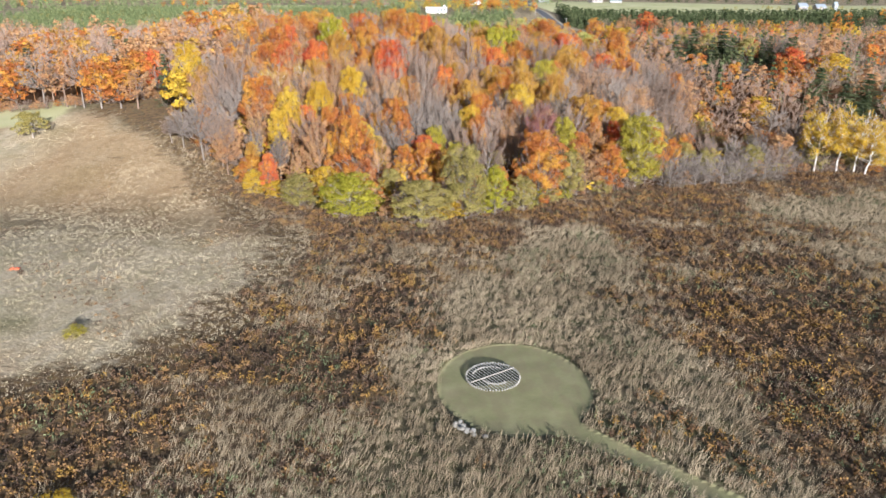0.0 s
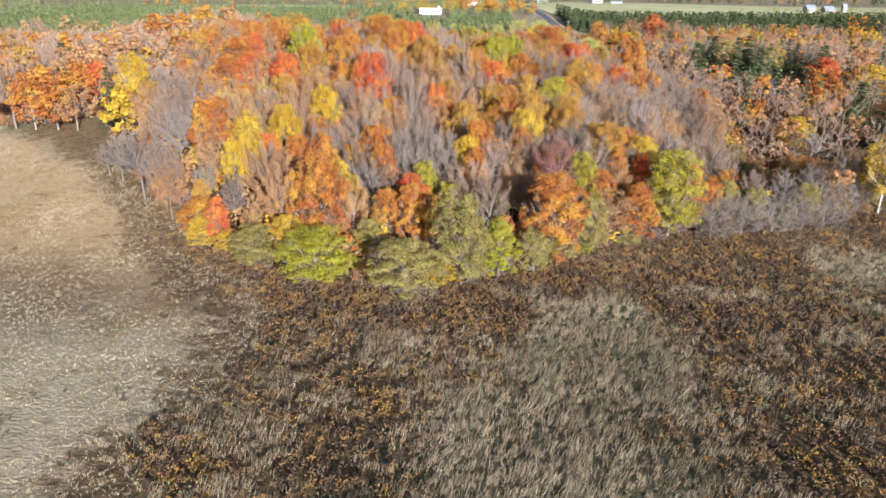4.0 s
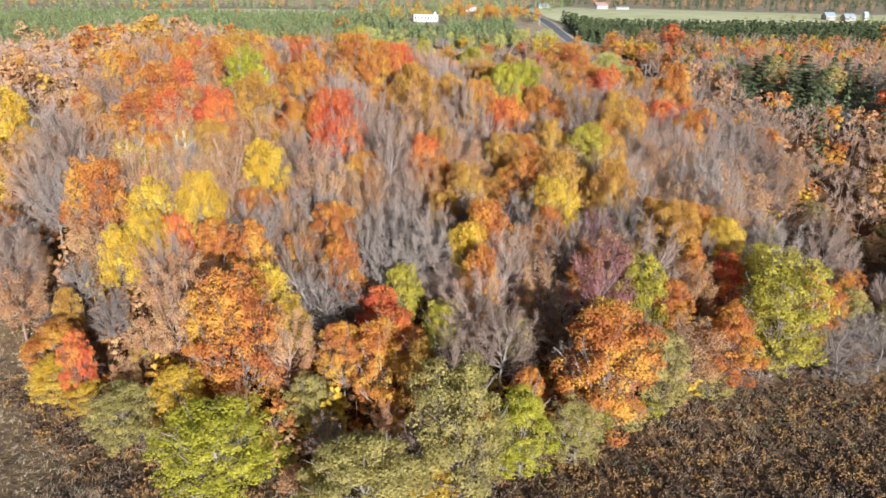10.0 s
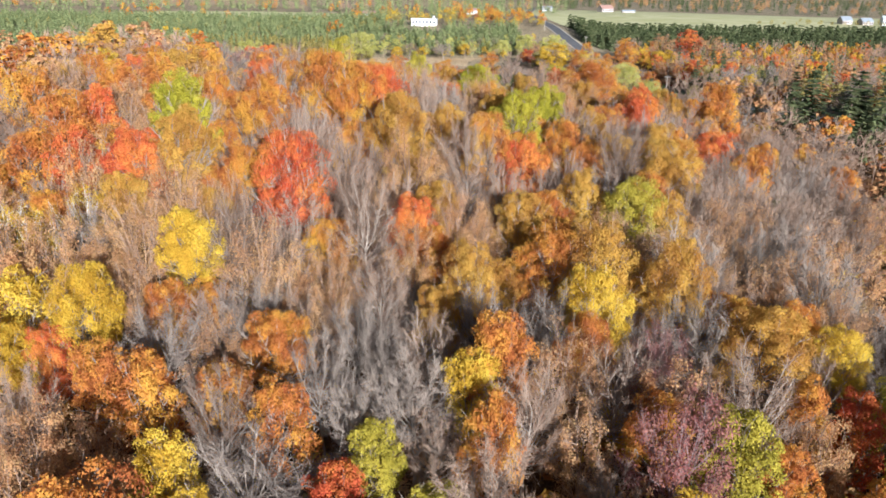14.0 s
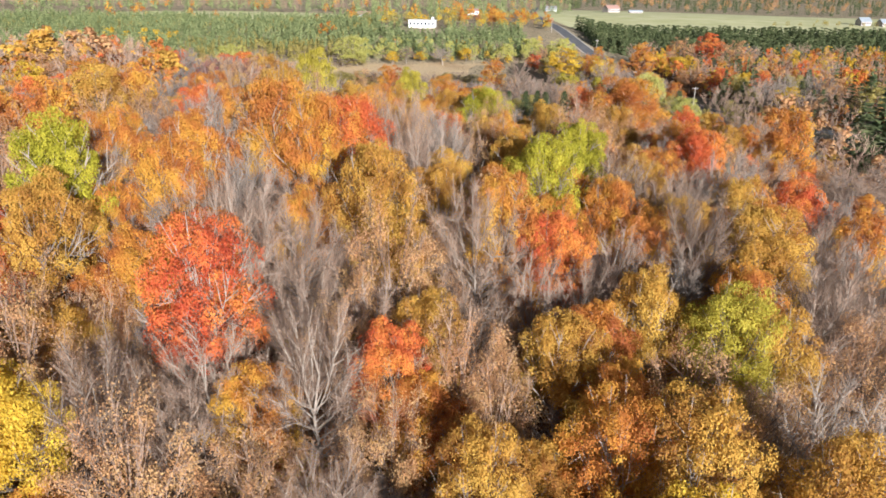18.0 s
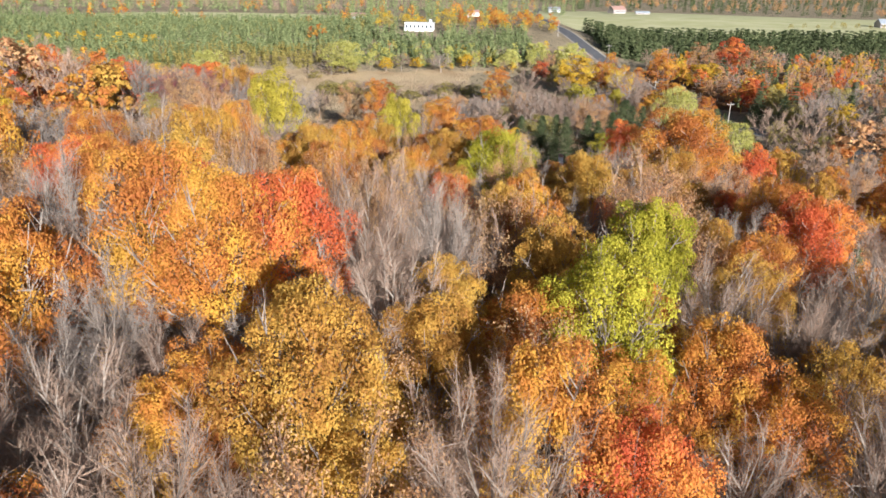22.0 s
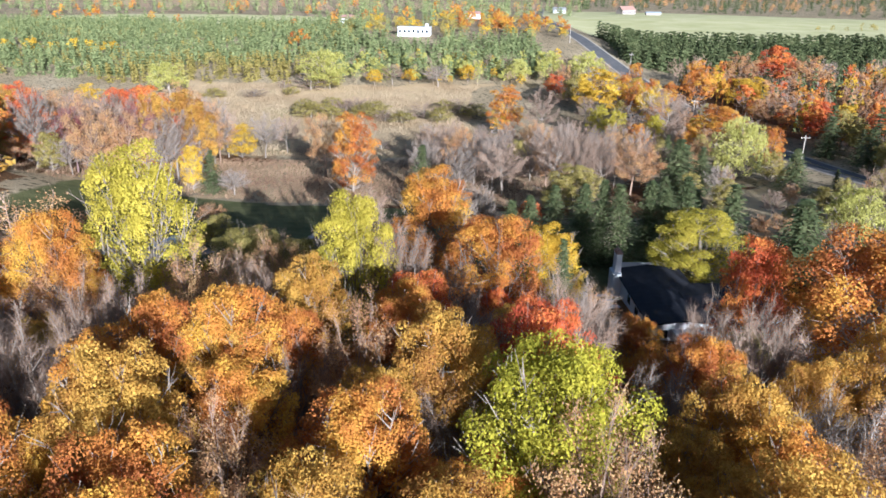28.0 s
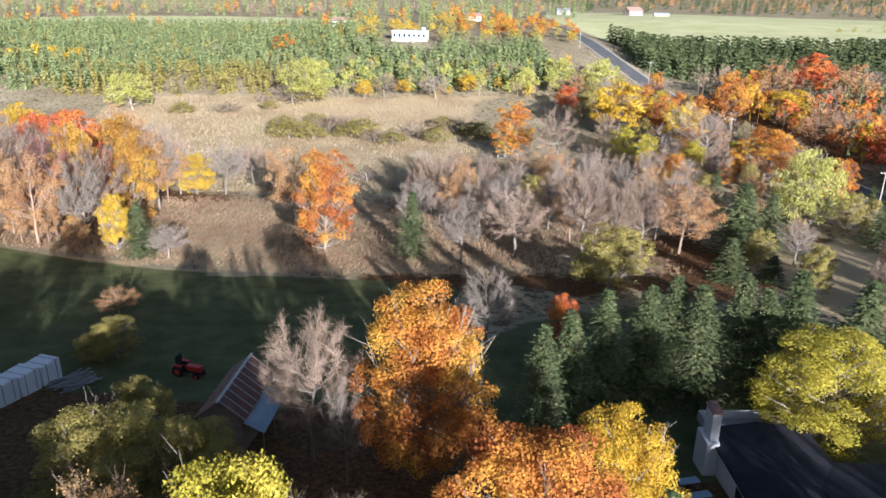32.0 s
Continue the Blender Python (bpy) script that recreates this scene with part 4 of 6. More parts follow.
tree("O", -26.0, 317.9, 16.7, 3.2)
tree("A", 12.4, 319.8, 10.0, 1.5)
tree("R", 34.1, 320.7, 18.4, 3.2)
tree("Yg", -1.3, 321.3, 18.7, 2.6)
tree("C", -182.0, 322.0, 14.0, 8.7)
tree("K", -30.1, 322.3, 17.0, 7.2)
tree("B", 7.4, 322.5, 13.0, 2.2)
tree("B", 2.6, 323.1, 16.9, 2.9)
tree("Yg", -20.7, 325.7, 21.8, 5.6)
tree("Y", 170.1, 326.9, 15.0, 9.2)
tree("R", 11.8, 327.2, 9.0, 1.5)
tree("Y", -68.4, 328.9, 16.0, 5.5)
tree("C", 19.0, 329.2, 14.0, 2.4)
tree("Y", -85.5, 331.5, 16.0, 4.8)
tree("O", 12.4, 331.5, 15.6, 5.4)
tree("R", 153.8, 332.3, 16.0, 6.9)
tree("Yg", -4.0, 333.8, 11.0, 3.0)
tree("C", 118.4, 334.8, 18.0, 6.3)
tree("C", 128.3, 335.0, 18.0, 7.8)
tree("O", -72.7, 335.4, 17.0, 6.6)
tree("C", 105.2, 338.7, 18.0, 6.3)
tree("Y", 19.5, 339.0, 13.0, 4.1)
tree("L", -15.7, 341.7, 10.0, 5.0)
tree("L", -10.0, 342.1, 9.0, 3.6)
tree("C", 126.2, 342.3, 15.0, 9.3)
tree("B", -0.2, 348.5, 9.4, 1.6)
tree("L", -16.0, 348.7, 9.0, 3.0)
tree("K", -86.4, 348.8, 16.0, 8.1)
tree("C", 115.1, 349.9, 18.0, 8.0)
tree("C", 129.6, 350.8, 18.0, 8.2)
tree("B", -3.4, 351.8, 13.7, 4.3)
tree("C", 16.0, 355.5, 12.0, 3.4)
tree("Yg", 42.6, 356.4, 11.2, 6.5)
tree("O", 6.6, 350.2, 17.2, 5.7)
tree("C", 57.5, 358.1, 13.0, 6.1)
tree("C", 19.9, 359.6, 12.0, 3.6)
tree("C", 23.1, 362.4, 13.0, 3.7)
tree("C", 27.0, 364.2, 13.0, 4.2)
tree("C", 33.6, 364.5, 13.0, 4.2)
tree("K", 58.2, 365.9, 9.0, 3.2)
tree("C", 40.7, 366.1, 12.0, 4.1)
tree("C", 30.9, 366.9, 13.0, 4.3)
tree("C", 50.8, 366.9, 13.0, 4.9)
tree("C", 43.7, 367.3, 14.0, 4.7)
tree("C", 38.2, 367.8, 13.0, 4.1)
tree("W", 73.1, 371.8, 12.0, 5.2)
tree("L", -30.5, 371.9, 3.4, 2.1)
tree("L", -28.3, 372.6, 5.0, 2.7)
tree("R", 21.2, 373.8, 8.4, 2.1)
tree("B", 13.0, 376.6, 10.7, 3.6)
tree("K", -33.7, 386.1, 4.0, 2.5)
tree("L", 32.6, 398.6, 10.0, 6.2)
tree("C", 52.3, 403.4, 7.2, 3.8)
tree("C", 58.5, 403.5, 4.5, 2.8)
tree("C", 33.2, 405.9, 3.3, 1.8)
tree("B", 11.2, 411.6, 12.5, 4.0)
tree("B", -36.5, 412.5, 5.8, 3.6)
tree("C", -41.2, 413.0, 9.5, 3.4)
tree("B", 36.7, 415.3, 14.7, 4.2)
tree("B", 31.9, 415.3, 16.6, 5.3)
tree("Y", -46.0, 415.6, 10.2, 2.5)
tree("C", 2.9, 416.4, 11.5, 3.9)
tree("B", 20.6, 416.6, 12.5, 5.8)
tree("B", 42.0, 417.0, 14.4, 3.8)
tree("K", 49.5, 419.0, 13.1, 5.6)
tree("C", 59.4, 419.3, 13.0, 6.3)
tree("C", 64.6, 419.5, 11.1, 4.4)
tree("O", -12.1, 419.7, 18.5, 5.4)
tree("C", 88.0, 423.5, 10.3, 4.8)
tree("Y", 126.5, 424.6, 12.0, 5.5)
tree("K", -65.4, 426.5, 7.2, 4.5)
tree("C", 63.5, 426.7, 10.6, 4.6)
tree("B", -70.5, 428.5, 16.4, 7.8)
tree("K", -20.7, 437.1, 16.8, 4.9)
tree("O", -67.8, 437.2, 8.9, 4.1)
tree("W", 81.4, 439.7, 16.0, 6.9)
tree("C", 66.2, 446.7, 10.3, 3.0)
tree("R", -67.8, 451.3, 20.3, 7.3)
tree("L", 28.2, 453.1, 7.6, 4.0)
tree("O", 95.9, 455.1, 11.9, 3.9)
tree("K", -63.1, 458.8, 20.6, 6.0)
tree("K", -59.7, 459.7, 20.1, 4.5)
tree("Y", -55.9, 463.3, 12.4, 3.8)
tree("B", -51.5, 463.8, 11.2, 4.5)
tree("Y", -47.7, 464.0, 9.9, 4.5)
tree("B", -41.4, 464.8, 12.6, 5.2)
tree("B", -37.0, 473.9, 11.1, 4.6)
tree("B", 63.8, 476.9, 10.0, 4.8)
tree("O", 92.7, 484.3, 13.9, 8.6)
tree("B", 78.6, 490.7, 16.5, 7.9)
tree("Y", -99.2, 491.0, 17.7, 5.6)
tree("B", 40.7, 496.2, 17.0, 6.0)
tree("B", 69.9, 497.5, 12.5, 6.2)
tree("O", 29.7, 510.7, 16.4, 6.3)
tree("D", 28.0, 510.8, 10.8, 3.6)
tree("D", 81.9, 520.4, 17.1, 6.9)
tree("K", 124.6, 521.9, 12.0, 7.5)
tree("O", 142.7, 522.7, 12.1, 5.5)
tree("B", 135.7, 526.2, 13.1, 8.1)
tree("Y", 66.4, 536.2, 19.9, 9.3)
tree("O", 80.4, 536.5, 15.5, 6.3)
tree("C", 153.8, 539.1, 14.6, 7.4)
tree("O", 110.4, 554.4, 20.2, 7.0)
tree("Y", 131.4, 559.0, 13.8, 8.5)
tree("W", -105.4, 576.1, 14.4, 8.9)
tree("L", 80.4, 578.1, 10.5, 6.1)
tree("C", 148.4, 580.3, 12.6, 6.6)
tree("R", 57.9, 581.6, 9.6, 4.8)
tree("K", 140.0, 588.9, 18.3, 8.0)
tree("K", 168.7, 590.2, 17.3, 9.8)
tree("W", -42.6, 591.4, 17.3, 10.7)
tree("R", 157.5, 595.1, 20.8, 8.4)
tree("B", 178.7, 596.2, 14.3, 8.6)
tree("Y", -20.8, 596.4, 7.8, 3.8)
tree("B", 7.5, 596.6, 10.2, 6.3)
tree("B", -13.1, 599.6, 9.4, 5.8)
tree("Y", -5.2, 602.0, 6.8, 3.6)
tree("Y", 21.4, 605.0, 8.7, 4.1)
tree("W", 44.0, 608.7, 10.3, 6.4)
tree("W", 77.0, 614.3, 12.8, 7.9)
tree("W", 61.6, 623.7, 10.8, 6.7)
tree("K", -16.9, 320.2, 11.5, 3.8)
tree("K", -13.4, 324.1, 11.7, 3.3)
tree("K", 20.3, 322.5, 11.7, 3.1)
tree("K", -22.9, 315.4, 13.4, 3.4)
tree("K", -9.9, 329.2, 13.3, 3.1)
tree("B", -21.5, 328.8, 10.0, 3.3)
tree("B", -9.3, 330.3, 10.2, 2.7)
tree("O", -23.2, 319.5, 13.1, 2.3)

# ---------------------------------------------------------------- the wood between them
fill = np.random.default_rng(12)


def fill_points(x0, x1, y0, y1, gap, inside, tries):
    """Points a gap or more apart, clear of the trees that stand already."""
    got = []
    cell = {}
    for x, y, r in STANDING:
        cell.setdefault((int(x // 12), int(y // 12)), []).append((x, y, max(r * 0.5, 1.6)))
    for x, y in zip(fill.uniform(x0, x1, tries), fill.uniform(y0, y1, tries)):
        if not inside(np.array(x), np.array(y)):
            continue
        i, j = int(x // 12), int(y // 12)
        if all(math.hypot(x - a, y - b) > gap * 0.55 + c for p in (i - 1, i, i + 1) for q in (j - 1, j, j + 1) for a, b, c in cell.get((p, q), ())):
            cell.setdefault((i, j), []).append((x, y, gap * 0.45))
            got.append((x, y))
    return got


def draw_kind(x, y):
    """What grows where: drifts of bare, rusty, orange and yellow trees."""
    n = rough_noise(x, y, 45, 5)
    u = fill.uniform()
    deep = min(max((y - 225) / 25, 0), 1)
    bare = 0.5 - 0.1 * deep + 0.5 * (n - 0.5)
    if -4 < x < 42 and y < 216:  # the orange heart of its front
        bare -= 0.22
    if x > 48:  # the far side of the wood is barer
        bare += 0.13
    for kind, share in (("B", bare), ("K", 0.25 - 0.1 * deep), ("O", 0.16 + 0.12 * deep), ("A", 0.06 + 0.13 * deep), ("R", 0.05), ("Y", 0.02), ("Yg", 0.02)):
        if u < share:
            return kind
        u -= share
    return "B"


for x, y in fill_points(-72, 88, 160, 350, 5.1, in_wood, 14000):
    h = (np.interp(y, [160, 200, 240, 270, 300, 345], [13.5, 17, 19.5, 18, 14.5, 12.5]) + fill.normal(0, 1.5)) * (0.66 if y < front_edge(x) + 10 else 1.0)
    kind = draw_kind(x, y)
    tree(kind, x, y, h, fill.uniform(0.19, 0.25 if y < 212 else 0.28) * h * (1.14 if kind == "B" else 1.0))


for x, y in fill_points(-50, 52, 206, 322, 3.9, in_wood, 5000):
    h = fill.uniform(9.5, 13.5) + (3.0 if y < 275 else 0)
    tree(("O", "B", "K", "B", "A", "K", "O", "B")[fill.integers(8)], x, y, h, fill.uniform(0.225, 0.28) * h)
for x, y in fill_points(34, 78, 292, 326, 4.1, in_wood, 1600):
    h = fill.uniform(15.5, 18.0) if y > 302 else fill.uniform(13.0, 15.5)
    tree(("O", "K", "B", "R", "A")[fill.integers(5)], x, y, h, fill.uniform(0.2, 0.27) * h)


# ---------------------------------------------------------------- woods further off, each colour one mass
def scatter(name, label, category, material, geos, places, kind="stuff"):
    """Copies of small drawings at places (x, y, scale across, scale up), joined into one object."""
    vs, fs, n = [], [], 0
    rng = np.random.default_rng(len(places))
    for x, y, sx, sz in places:
        v, f = geos[rng.integers(len(geos))]
        a = rng.uniform(0, 6.28)
        c, s = math.cos(a) * sx, math.sin(a) * sx
        w = np.stack([v[:, 0] * c - v[:, 1] * s + x, v[:, 0] * s + v[:, 1] * c + y, v[:, 2] * sz + float(ground(x, y)) - 0.1], 1)
        vs.append(w), fs.append(f + n)
        n += len(v)
    if vs:
        tagged(new(name, mesh_of(name, np.vstack(vs), np.vstack(fs), [material])), label, category, kind=kind)


def far_leafy(seed, n=850, size=0.4, twiggy=False):
    rng = np.random.default_rng(seed)
    g = Geo()
    g.tube((0, 0, -0.5), (0, 0, H0 * 0.6), 0.14, 0.05, 3)
    if twiggy:
        ends, ways = limbs(rng, Geo(), 0.12, 14, sub=3, vase=0.7, spread=0.95)
        twigs(rng, g, ends, ways, 6, 1.9, 0.085, 0.36)
    else:
        crown_leaves(rng, g, 30, n, size, 0.06)
    return g.arrays()


def far_conifer(seed, whorls=8, arms=7, size=0.85):
    g = Geo()
    conifer(np.random.default_rng(seed), g, Geo(), whorls, arms, 3, size, 0.1, 3.0, 0.75, -1.1)
    return g.arrays()


FAR_LEAFY = [far_leafy(s) for s in (51, 52, 53)]
FAR_BARE = [far_leafy(s, twiggy=True) for s in (54, 55, 56)]
FAR_CONIFER = [far_conifer(s) for s in (57, 58, 59)]
SMALL_LEAFY = [far_leafy(s, 150, 0.95) for s in (61, 62)]
SMALL_CONIFER = [far_conifer(s, 6, 6, 1.15) for s in (63, 64)]

side_wood = lambda x, y: in_wood(x, y) & ((x < -70) | (x > 86)) & (abs(x - road_x(y)) > 8)
masses = {k: [] for k in ("B", "P", "K", "O", "A", "Y", "R", "C")}
for x, y in fill_points(-330, -70, 200, 430, 7.0, side_wood, 6000) + fill_points(86, 330, 170, 390, 7.0, side_wood, 6000):
    h = fill.uniform(11.5, 17) if x > 0 else fill.uniform(14.5, 19)
    k = draw_kind(x, y)
    if x > 100 and rough_noise(x, y, 40, 8) > 0.62:
        k = "C"
    if k in "OAYR" and fill.uniform() < (0.45 if x < 0 else 0.6):
        k = "B" if fill.uniform() < 0.6 else "K"
    masses[k if k in masses else "O"].append((x, y, fill.uniform(0.31, 0.38) * h / R0, h / H0))
left_back = lambda x, y: (np.hypot((x + 95) / 2.2, y - 442) < 34) & (x < -50)
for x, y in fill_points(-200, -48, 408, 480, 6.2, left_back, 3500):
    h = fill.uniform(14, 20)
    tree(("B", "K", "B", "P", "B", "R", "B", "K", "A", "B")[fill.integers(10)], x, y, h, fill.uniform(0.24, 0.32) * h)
for i in range(16):
    x, y = -102 + 3.2 * i + fill.normal(0, 1.2), 412 + 4 * fill.uniform(0, 1)
    h = fill.uniform(5.5, 9.0)
    tree(("K", "B", "B", "L")[fill.integers(4)], x, y, h, 0.36 * h)
right_back = lambda x, y: (np.hypot((x - 190) / 2.0, y - 560) < 70) & (x > road_x(y) + 14)
for x, y in fill_points(112, 330, 490, 640, 6.0, right_back, 3500):
    h = fill.uniform(10, 15)
    masses[("B", "B", "K", "C", "Y", "O", "B", "C", "R", "K")[fill.integers(10)]].append((x, y, fill.uniform(0.26, 0.33) * h / R0, h / H0))
past_road = lambda x, y: x > road_x(y) + 9
for x, y in fill_points(112, 230, 335, 492, 6.4, past_road, 3000):
    h = fill.uniform(10, 16)
    k = ("B", "B", "K", "C", "R", "B", "K", "C", "B", "C", "L")[fill.integers(11)]
    k = "K" if k == "L" and x >= 165 else k
    if x < 165:
        tree(k, x, y, h, 0.36 * h)
    else:
        masses[k].append((x, y, 0.36 * h / R0, h / H0))
for x, y in fill_points(58, 112, 352, 462, 6.5, lambda x, y: x < road_x(y) - 8 and y > 330 + 0.3 * x, 150):
    h = fill.uniform(4, 9)
    tree(("C", "L", "B", "K", "C", "L")[fill.integers(6)], x, y, h, 0.36 * h)
road_side = lambda x, y: (abs(x - road_x(y)) > 7) & (math.hypot(x - 75, y - 520) > 9)
for x, y in fill_points(60, 108, 462, 600, 6.0, road_side, 500):
    h = fill.uniform(7, 12)
    tree(("B", "B", "O", "K", "B", "L", "Yg")[fill.integers(7)], x, y, h, fill.uniform(0.28, 0.38) * h)
for x, y in fill_points(2, 62, 424, 474, 5.0, road_side, 260):
    h = fill.uniform(8, 13)
    tree(("B", "B", "B", "K", "B", "B")[fill.integers(6)], x, y, h, fill.uniform(0.24, 0.32) * h)
for k, word in (("B", "leafless mauve-grey"), ("P", "leafless purplish"), ("K", "rusty brown"), ("O", "orange"), ("A", "amber"), ("Y", "golden yellow"), ("R", "scarlet"), ("C", "dark evergreen")):
    scatter("woodland", f"mass of {word} trees in the woods to the side", "woods", {"B": TWIG, "P": TWIG_PURPLE_SHADED}.get(k) or LEAF[k], FAR_BARE if k in "BP" else FAR_CONIFER if k == "C" else FAR_LEAFY, masses[k])

# undergrowth in the wood
low = [(x, y) for x, y in zip(fill.uniform(-75, 100, 5200), fill.uniform(158, 350, 5200)) if in_wood(np.array(x), np.array(y))]
for i, (k, word) in enumerate((("Y", "yellow"), ("K", "rusty"), ("O", "orange"), ("K", "brown"))):
    scatter("undergrowth", f"{word} saplings and shrubs under the wood", "undergrowth", LEAF[k], SMALL_LEAFY, [(x, y, fill.uniform(0.35, 0.6), fill.uniform(0.2, 0.5)) for x, y in low[i::4][:330]])

# ---------------------------------------------------------------- the plantations, hedges and woods beyond the marsh
def area(n, x0, x1, y0, y1, inside=lambda x, y: True):
    spots = zip(fill.uniform(x0, x1, n), fill.uniform(y0, y1, n))
    return [(x, y) for x, y in spots if inside(x, y) and not (-22 < x < 10 and 688 < y < 738)]


def sized(points, h0, h1, w0=0.28, w1=0.36, r=R0):
    out = []
    for x, y in points:
        h = fill.uniform(h0, h1)
        out.append((x, y, fill.uniform(w0, w1) * h / r, h / H0))
    return out


glade = lambda x, y: math.hypot((x + 210) / 2.6, y - 965) > 56
left_plant = area(4600, -420, -38, 606, 890, lambda x, y: glade(x, y) and not (-120 < x < -45 and y < 640) and (y < 800 or x < -75))
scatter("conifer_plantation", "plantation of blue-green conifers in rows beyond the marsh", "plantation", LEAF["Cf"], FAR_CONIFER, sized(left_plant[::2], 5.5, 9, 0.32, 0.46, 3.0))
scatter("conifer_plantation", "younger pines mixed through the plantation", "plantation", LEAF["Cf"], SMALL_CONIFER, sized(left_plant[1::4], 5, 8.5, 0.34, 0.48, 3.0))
scatter("plantation_scrub", "olive and bronze scrub between the plantation trees", "scrub", LEAF["L"], SMALL_LEAFY, sized(left_plant[3::8], 3, 6, 0.35, 0.5))
scatter("larch_plantation", "young yellow-green larches behind the marsh", "plantation", LEAF["L"], SMALL_CONIFER, sized(area(160, -150, -40, 598, 640), 5, 8, 0.28, 0.38, 3.0))
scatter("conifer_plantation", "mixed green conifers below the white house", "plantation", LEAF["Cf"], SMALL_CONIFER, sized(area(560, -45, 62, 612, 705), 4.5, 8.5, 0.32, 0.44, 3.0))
scatter("hedge", "pale green willows and scrub along the marsh", "hedge", LEAF["W"], FAR_LEAFY, sized(area(60, -35, 86, 600, 640), 6, 10))
scatter("hedge", "golden shrubs along the marsh", "hedge", LEAF["Y"], SMALL_LEAFY, sized(area(26, -60, 90, 598, 660), 4, 7))
scatter("hedge", "grey leafless scrub along the marsh", "hedge", TWIG, FAR_BARE, sized(area(46, -40, 90, 596, 640), 5, 8))
scatter("conifer_block", "dense block of dark pines beside the road", "plantation", LEAF["C"], SMALL_CONIFER, sized(area(1900, 108, 420, 640, 742, lambda x, y: y > 650 + 0.1 * (130 - x)), 8.5, 10.5, 0.36, 0.46, 3.0))
scatter("roadside_trees", "round orange and gold trees on the rise", "trees", LEAF["O"], FAR_LEAFY, sized(area(46, 12, 92, 735, 900), 6, 10, 0.32, 0.42))
scatter("roadside_trees", "golden trees on the rise", "trees", LEAF["Y"], FAR_LEAFY, sized(area(30, -50, 90, 715, 880), 6, 9, 0.32, 0.42))
scatter("rise_scrub", "olive scrub and small trees on the rise", "scrub", LEAF["L"], SMALL_LEAFY, sized(area(150, -60, 88, 700, 860), 3, 7, 0.3, 0.45))
scatter("rise_conifers", "dark conifers round the houses on the rise", "trees", LEAF["Cf"], FAR_CONIFER, sized(area(30, -90, 40, 745, 900), 9, 14, 0.22, 0.3, 3.0))
scatter("gold_row", "row of golden trees among the conifers", "trees", LEAF["Y"], FAR_LEAFY, sized([(-240 + 9 * i + fill.normal(0, 3), 668 + 1.5 * i) for i in range(9)], 8, 11, 0.34, 0.42))
scatter("gold_row", "orange trees at the plantation's edge", "trees", LEAF["O"], FAR_LEAFY, sized([(-70, 700), (-76, 705), (-62, 790), (-330, 915), (-290, 920), (-282, 925)], 9, 12, 0.34, 0.42))
beyond = lambda x, y: x < 110 + 0.25 * (y - 900)
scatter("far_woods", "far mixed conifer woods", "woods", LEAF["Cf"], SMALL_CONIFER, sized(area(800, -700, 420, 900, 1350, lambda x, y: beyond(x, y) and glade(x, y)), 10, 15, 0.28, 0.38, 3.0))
scatter("far_woods", "far leafless woods", "woods", TWIG, FAR_BARE, sized(area(260, -700, 300, 990, 1200, beyond), 9, 13))
scatter("far_woods", "far orange and gold trees", "woods", LEAF["O"], SMALL_LEAFY, sized(area(130, -900, 260, 850, 1300, beyond), 8, 12))
scatter("far_woods", "dark woods beyond the pasture", "woods", LEAF["C"], SMALL_CONIFER, sized(area(800, 180, 1500, 1230, 1900, lambda x, y: y > 1290 - 0.1 * x), 10, 15, 0.3, 0.4, 3.0))
scatter("far_woods", "rusty trees beyond the pasture", "woods", LEAF["K"], SMALL_LEAFY, sized(area(260, 150, 1700, 1220, 1900), 9, 13))
scatter("pasture_hedge", "scrubby hedges across the pasture", "hedge", LEAF["L"], SMALL_LEAFY, sized([(330 + 14 * i, 905 + 3 * i) for i in range(26)] + area(30, 380, 700, 900, 980), 3, 6, 0.35, 0.5))
scatter("right_hill_woods", "autumn woods on the slope past the conifers", "woods", LEAF["O"], SMALL_LEAFY, sized(area(160, 330, 700, 260, 700), 11, 16))
scatter("right_hill_woods", "leafless woods on the slope past the conifers", "woods", TWIG, FAR_BARE, sized(area(160, 330, 700, 260, 700), 11, 16))
scatter("left_hill_woods", "leafless woods past the knoll", "woods", TWIG, FAR_BARE, sized(area(160, -500, -200, 420, 620), 11, 16))
scatter("left_hill_woods", "rusty and orange woods past the knoll", "woods", LEAF["K"], SMALL_LEAFY, sized(area(140, -500, -200, 420, 620), 11, 16))


# ---------------------------------------------------------------- tall grass and weeds of the meadow
def grass_mat(name, *stops, clump=0.06, own=0.6):
    m = Nodes(name, 0.8, 0, 0.2)
    n = m.noise(clump, 3.0, m.position())
    f = m.math("ADD", m.math("MULTIPLY", m.island(), own), m.math("MULTIPLY", m.step(n, 0.33, 0.67), 1 - own))
    m.colour(m.ramp(f, *stops))
    return m.mat


PALE_GRASS = grass_mat("pale_grass", (0.05, (0.40, 0.33, 0.205)), (0.45, (0.49, 0.405, 0.26)), (0.95, (0.58, 0.48, 0.325)))
RUSSET = grass_mat("russet_grass", (0.05, (0.13, 0.075, 0.048)), (0.45, (0.21, 0.13, 0.08)), (0.95, (0.32, 0.22, 0.135)))
DRY = grass_mat("dry_grass", (0.05, (0.185, 0.14, 0.085)), (0.45, (0.31, 0.24, 0.15)), (0.95, (0.50, 0.40, 0.265)))
GOLDENROD = grass_mat("withered_goldenrod", (0.08, (0.05, 0.036, 0.028)), (0.3, (0.10, 0.064, 0.042)), (0.5, (0.16, 0.095, 0.053)), (0.7, (0.235, 0.134, 0.055)), (0.9, (0.34, 0.195, 0.06)), clump=0.35, own=0.4)
